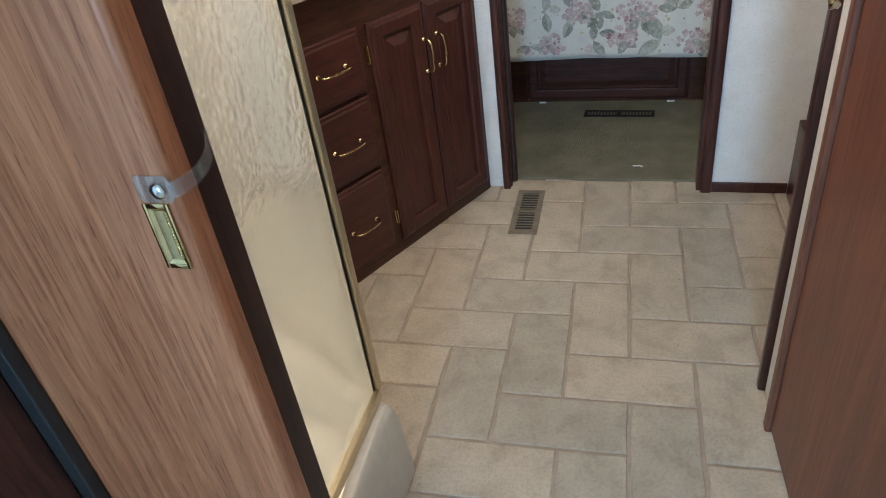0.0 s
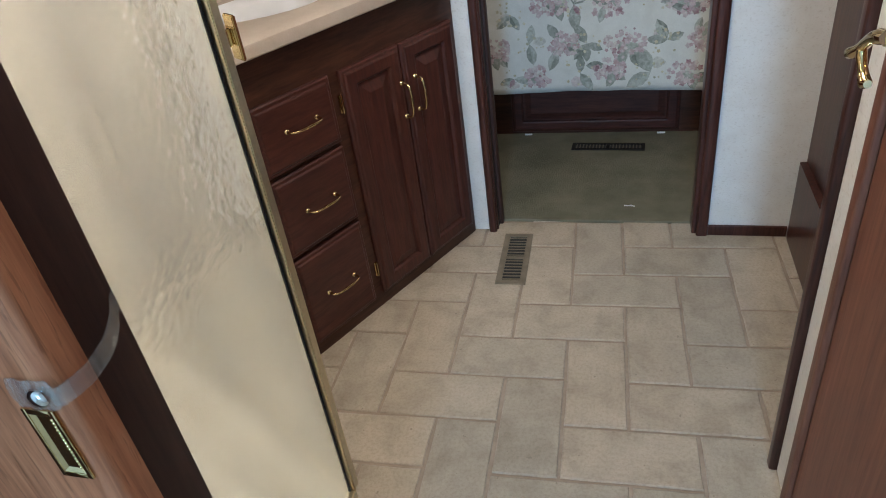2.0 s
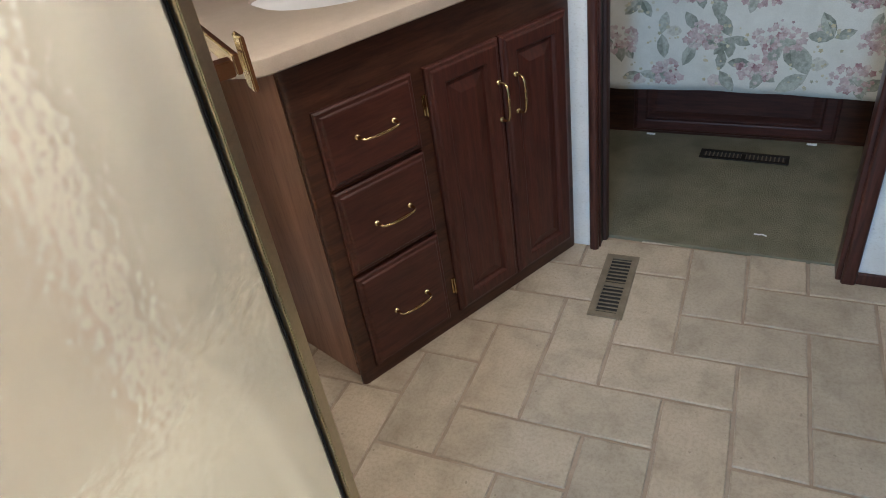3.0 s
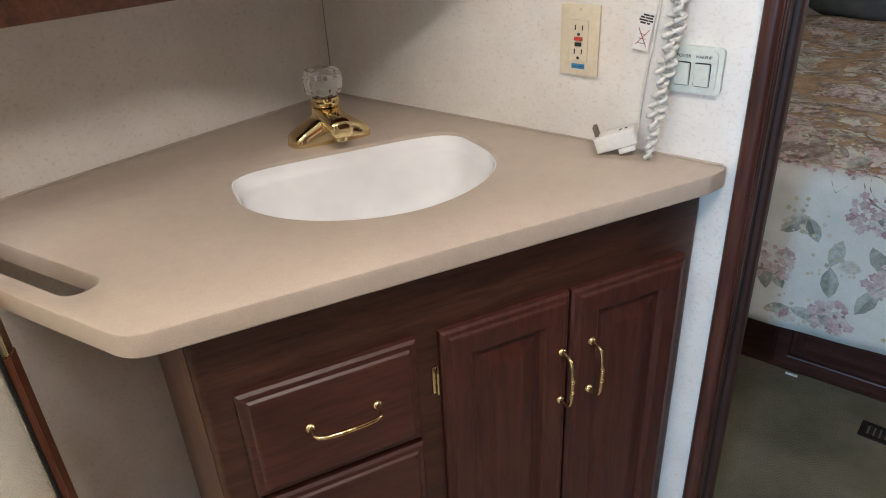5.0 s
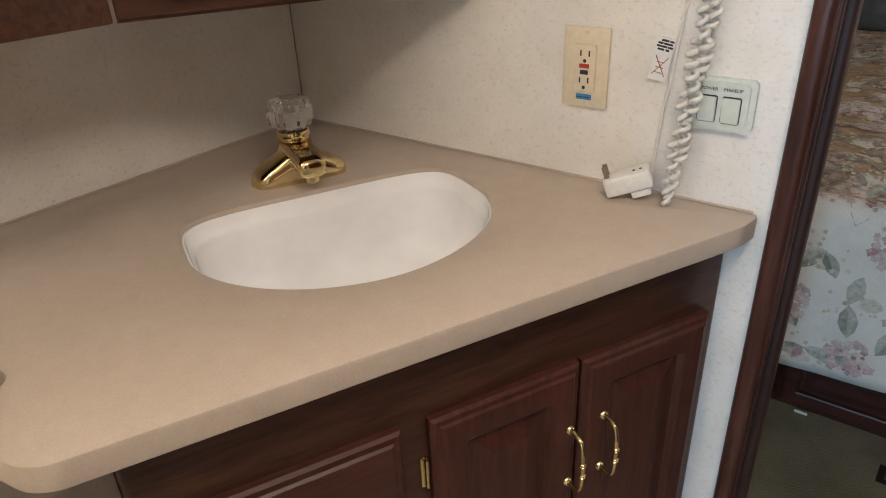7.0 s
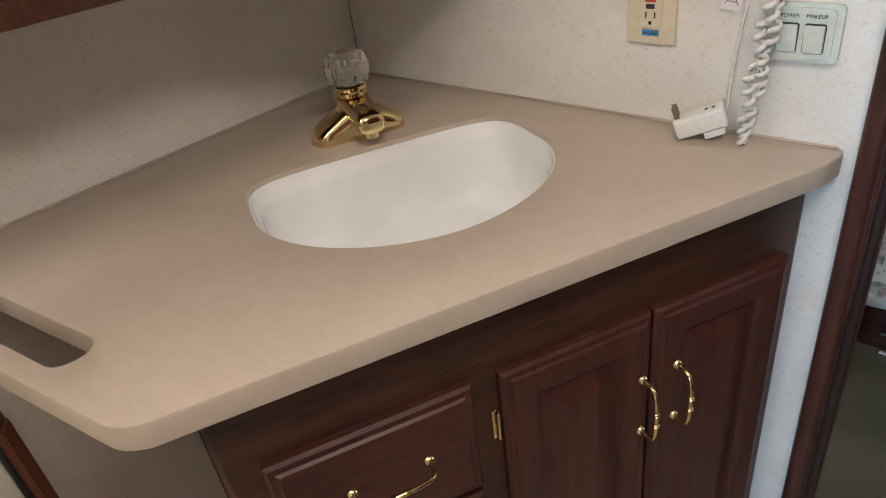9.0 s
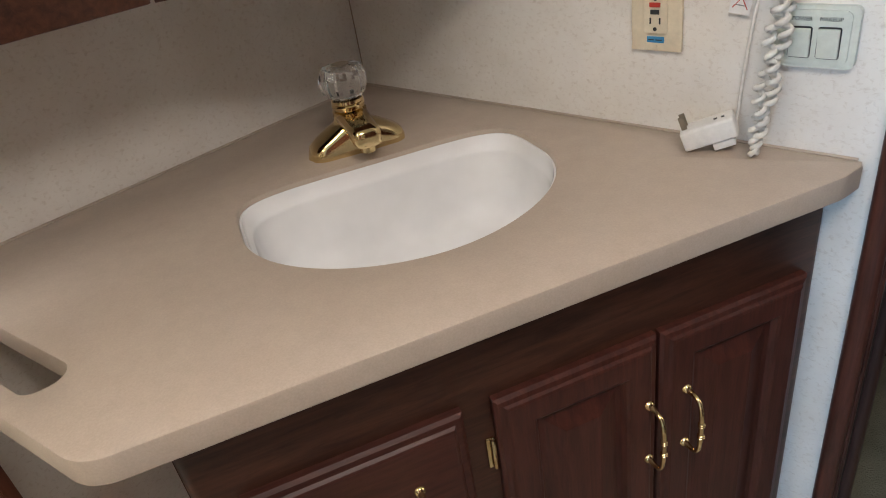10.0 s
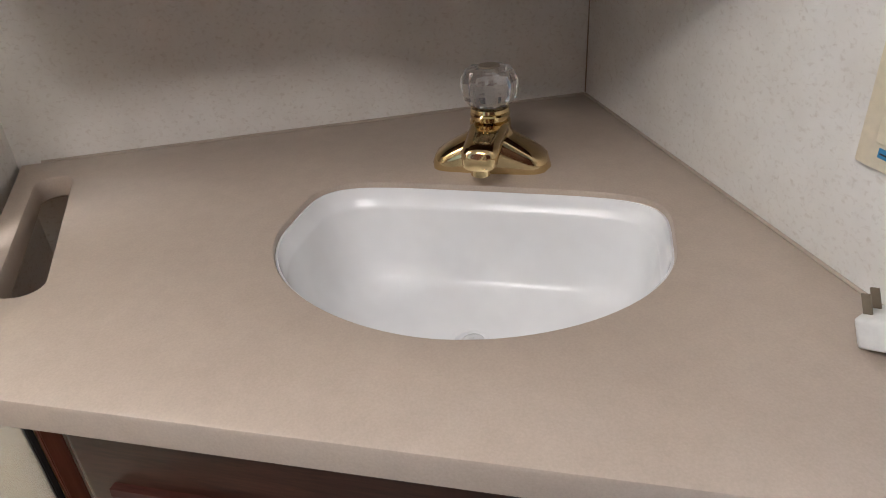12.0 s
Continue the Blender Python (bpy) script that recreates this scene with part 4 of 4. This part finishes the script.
wall("wall_wardrobe", TRIM_WOOD, (LEFT + 0.001, -0.420, 0.25, 0.528, 0, TOP), label="dark mahogany panel wall beside the sliding door")
# rubber strip made wider so its black also gives the shade on the door
casing("trim_black_edge_and_shade", -0.4195, -0.396, 0.5285, 0.548, 0, TOP, "black rubber edge strip on the panel wall, widened for the shade beside it", 0.003).data.materials[0] = BLACK


# ---- open mahogany door with a brass lever ----
def open_door():
    t = thing("open_door", pose(0.144, 0.058, 0, 0, 0, 4.0), "flat mahogany door standing open against the wall", "door")
    part("leaf", boxes((0.505, 0.540, 0.38, 1.135, 0.012, 1.93), bevel=0.002), MAHOGANY, t)
    part("edge_strip", boxes((0.507, 0.538, 1.1353, 1.1375, 0.014, 1.928)), STEEL, t, "pale metal edge strip")
    h = part("lever_handle", lathe(bmesh.new(), ((0.027, 0.0), (0.027, 0.003), (0.021, 0.007), (0.012, 0.009), (0.0095, 0.011), (0.0095, 0.046)), 24), BRASS, t, "polished brass lever handle", smooth=40)
    h.matrix_local = pose(0.505, 1.082, 0.972, 0, -90, 0)
    bm = tube(bmesh.new(), [(0.002, -0.006, 0.047), (0.000, 0.006, 0.048), (-0.006, 0.024, 0.048), (-0.018, 0.042, 0.048), (-0.030, 0.056, 0.048), (-0.039, 0.070, 0.049), (-0.043, 0.080, 0.050), (-0.041, 0.086, 0.050)], [0.008, 0.0095, 0.008, 0.007, 0.007, 0.008, 0.0075, 0.004], 12)
    tube(bm, [(-0.026, 0.052, 0.048), (-0.036, 0.049, 0.048), (-0.047, 0.042, 0.047), (-0.056, 0.032, 0.047), (-0.062, 0.022, 0.047), (-0.060, 0.015, 0.047)], [0.006, 0.0065, 0.006, 0.007, 0.008, 0.005], 12)
    part("lever", bm, BRASS, h, smooth=60)


open_door()


# ---- bedroom ----
def bed():
    t = thing("bed", Matrix(), "platform bed on a dark cherry panelled base", "bed")
    part("base", boxes((-0.78, 1.12, 3.055, 4.95, 0.0065, 0.36)), FRAME_WOOD, t)
    p = part("base_panel", stepped(0.69, 0.330, DOOR_STEPS), CHERRY_FLAT, t)
    p.matrix_local = pose(0.108, 3.0545, 0.185)
    for x in (-0.167, 0.384):
        part("hinge", boxes((x - 0.016, x + 0.016, 3.0295, 3.0355, 0.0085, 0.0155), bevel=0.002), WHITE, t, "small bright hinge")
    part("mattress", boxes((-0.80, 1.13, 2.930, 4.95, 0.3605, 0.655), bevel=0.04, segments=3), CLOTH, t)


def spread(x, s):
    """The bedspread's surface: s runs up the hanging front, then back over the top."""
    drop, r = 0.36, 0.05
    ripple = 0.005 * math.sin(7.0 * x + 0.8) + 0.003 * math.sin(17 * x + 2.0) + 0.002 * math.sin(31 * x)
    hem = -0.008 * x
    if s < drop:
        sag = 1 - s / drop
        return Vector((x, 2.878 - 0.020 * sag + ripple * (0.25 + sag), 0.268 + s + hem * sag + 0.0015 * math.sin(11 * x) * sag))
    arc = r * math.pi / 2
    if s < drop + arc:
        a = (s - drop) / r
        return Vector((x, 2.878 + r - r * math.cos(a) + 0.25 * ripple, 0.268 + drop + r * math.sin(a)))
    y = 2.878 + r + s - drop - arc
    return Vector((x, y, 0.268 + drop + r + 0.010 * math.sin(8.5 * y + 2 * x) + 0.006 * math.sin(23 * y + 5 * x) + 0.004 * math.sin(19 * x)))


def bedspread():
    t = thing("bedspread", Matrix(), "floral bedspread with pink blossoms hanging over the bed", "bedspread")
    lengths = [0.36 * k / 12 for k in range(13)] + [0.38, 0.40, 0.42, 0.4385] + [0.4385 + 1.90 * k / 60 for k in range(1, 61)]
    for name, material, part_of, label in (("hanging_cloth", CLOTH, lengths[:17], "ivory cloth printed with flowers"), ("quilted_top", QUILT, lengths[16:], "tan quilted floral top")):
        bm = bmesh.new()
        xs = [-0.82 + 1.97 * i / 70 for i in range(71)]
        rows = [[spread(x, s) for x in xs] for s in part_of]
        loft(bm, rows, closed=False, cap=False)
        ob = part(name, bm, material, t, label, smooth=70)
        solid = ob.modifiers.new("thickness", "SOLIDIFY")
        solid.thickness, solid.offset = 0.004, -1
    rng = random.Random(5)
    prints = {"printed_leaf": (LEAF, bmesh.new()), "printed_blossom": (BLOSSOM, bmesh.new()), "printed_petal": (ROSE, bmesh.new()), "printed_bud": (OCHRE, bmesh.new()), "printed_wash": (WASH, bmesh.new()), "printed_taupe_leaf": (TAUPE, bmesh.new())}

    def stamp(kind, cx, cs, outline, lift):
        verts = []
        for dx, ds in outline:
            x, s = cx + dx, max(0.003, cs + ds)
            p = spread(x, s)
            n = (spread(x + 0.002, s) - p).cross(spread(x, s + 0.002) - p).normalized()
            verts.append(prints[kind][1].verts.new(p + n * lift))
        prints[kind][1].faces.new(verts)

    def leaf(cx, cs, size, turn, kind="printed_leaf"):
        if cs > 0.40 and rng.random() < 0.75:
            kind = "printed_taupe_leaf"
        c, s = math.cos(turn), math.sin(turn)
        shape = [(0, 0), (0.28, -0.20), (0.55, -0.24), (0.8, -0.15), (1.0, 0.0), (0.8, 0.17), (0.5, 0.25), (0.22, 0.17)]
        for side in (1, -1):
            half = [(x, y) for x, y in shape if y * side >= 0]
            if side < 0:
                half = [(0, 0)] + [q for q in half if q != (0, 0)]
            stamp(kind, cx, cs, [(size * (x * c - y * s), size * (x * s + y * c)) for x, y in (half if side > 0 else half)], 0.0012)

    def floret(cx, cs, size, kind):
        a0 = rng.uniform(0, 6.3)
        stamp(kind, cx, cs, [(size * (0.75 + 0.35 * (k % 2)) * math.cos(a0 + k * math.pi / 5), size * (0.75 + 0.35 * (k % 2)) * math.sin(a0 + k * math.pi / 5)) for k in range(10)], 0.0018 + rng.random() * 0.0008)

    def blot(cx, cs, r, kind):
        a0 = rng.uniform(0, 6.3)
        stamp(kind, cx, cs, [(r * rng.uniform(0.7, 1.1) * math.cos(a0 + k * math.pi / 6), 0.75 * r * rng.uniform(0.7, 1.1) * math.sin(a0 + k * math.pi / 6)) for k in range(12)], 0.0009)

    def cluster(cx, cs, r):
        for k in range(rng.randint(2, 4)):
            leaf(cx + rng.uniform(-0.6, 0.6) * r, cs + rng.uniform(-0.5, 0.5) * r, r * rng.uniform(1.0, 1.6), rng.uniform(0, 6.28))
        for k in range(3):
            blot(cx + rng.uniform(-0.5, 0.5) * r, cs + rng.uniform(-0.4, 0.4) * r, r * rng.uniform(0.35, 0.6), "printed_wash")
        for k in range(rng.randint(48, 64)):
            a, d = rng.uniform(0, 6.28), r * 1.15 * math.sqrt(rng.random())
            floret(cx + d * math.cos(a), cs + 0.75 * d * math.sin(a), rng.uniform(0.004, 0.0125), "printed_blossom" if rng.random() < 0.7 else "printed_petal")

    def spray(cx, cs, r):
        for k in range(rng.randint(2, 4)):
            leaf(cx, cs, r * rng.uniform(1.1, 1.8), rng.uniform(0, 6.28))
        if rng.random() < 0.35:
            leaf(cx, cs, r * 0.8, rng.uniform(0, 6.28), "printed_petal")
        blot(cx + rng.uniform(-0.8, 0.8) * r, cs + rng.uniform(-0.6, 0.6) * r, r * 0.5, "printed_wash")
        for k in range(rng.randint(10, 18)):
            floret(cx + rng.uniform(-1, 1) * r, cs + rng.uniform(-0.8, 0.8) * r, rng.uniform(0.003, 0.007), "printed_bud")

    for i in range(11):
        for j in range(3):
            x, s = -0.45 + 0.125 * i + rng.uniform(-0.03, 0.03) + (0.06 if j % 2 else 0), 0.055 + 0.13 * j + rng.uniform(-0.025, 0.025)
            (cluster if (i + 2 * j) % 2 else spray)(x, s, rng.uniform(0.048, 0.066))
    for k in range(340):
        x, s = rng.uniform(-0.75, 0.8), rng.uniform(0.46, 2.25)
        (cluster if rng.random() < 0.35 else spray)(x, s, rng.uniform(0.05, 0.08))
    for name, (material, bm) in prints.items():
        ob = part(name, bm, material, t)
        ob["kind"] = "stuff"


bed()
bedspread()
for x in (-0.38, 0.42):
    bm = bmesh.new()
    loops = []
    for k in range(13):
        a = math.pi * (k / 12 - 0.5)
        w = max(0.002, math.cos(a) ** 0.5)
        loops.append([(0.36 * math.sin(a) + 0.0, 0.14 * w * math.copysign(abs(math.cos(b)) ** 0.7, math.cos(b)), 0.20 * w * math.copysign(abs(math.sin(b)) ** 0.7, math.sin(b))) for b in (2 * math.pi * j / 20 for j in range(20))])
    loft(bm, loops)
    p = part("pillow", bm, SHAM, smooth=60)
    p.matrix_world = pose(x, 4.93, 0.85, -14, 0, 0)
    tagged(p, "slate-grey floral pillow leaning at the bed's head", "pillow", "pillows")


# ---- floor tiles: a herringbone of 6 by 12 inch pieces ----
def tiles():
    unit, gap, turn = 0.1524, 0.0036, radians(1.91)
    rng = random.Random(11)
    meshes = []
    for k in range(6):
        bm = bmesh.new()
        a, b = unit - gap, unit / 2 - gap
        base = []
        for (x0, y0), (x1, y1) in (((-a, -b), (a, -b)), ((a, -b), (a, b)), ((a, b), (-a, b)), ((-a, b), (-a, -b))):
            for j in range(4):
                f = j / 4
                base.append((x0 + (x1 - x0) * f + rng.uniform(-0.0011, 0.0011), y0 + (y1 - y0) * f + rng.uniform(-0.0011, 0.0011)))
        loft(bm, [[(x, y, -0.006) for x, y in base], [(x * 0.993, y * 0.987, -0.0016) for x, y in base], [(x * 0.978, y * 0.958, 0.0) for x, y in base]])
        mesh = bpy.data.meshes.new("tile")
        bmesh.ops.recalc_face_normals(bm, faces=bm.faces)
        bm.to_mesh(mesh)
        bm.free()
        mesh.materials.append(STONE)
        meshes.append(mesh)
    for i in range(-14, 12):
        for j in range(-24, 6):
            k = (i - j) % 4
            if k == 3:
                c, spin = (i + 1.0, j + 0.5), 0
            elif k == 2:
                c, spin = (i + 0.5, j + 1.0), 90
            else:
                continue
            x = 0.2557 + unit * (c[0] * math.cos(turn) - c[1] * math.sin(turn))
            y = 1.8808 + unit * (c[0] * math.sin(turn) + c[1] * math.cos(turn))
            if not (LEFT - 0.05 < x < RIGHT + 0.05 and -0.35 < y < NORTH + THICK + 0.1):
                continue
            ob = new("tile", meshes[rng.randrange(6)])
            ob.parent = floor
            ob.matrix_local = pose(x, y, rng.uniform(-0.0004, 0.0003), 0, 0, spin + math.degrees(turn) + 180 * rng.randrange(2) + rng.uniform(-0.25, 0.25))


tiles()
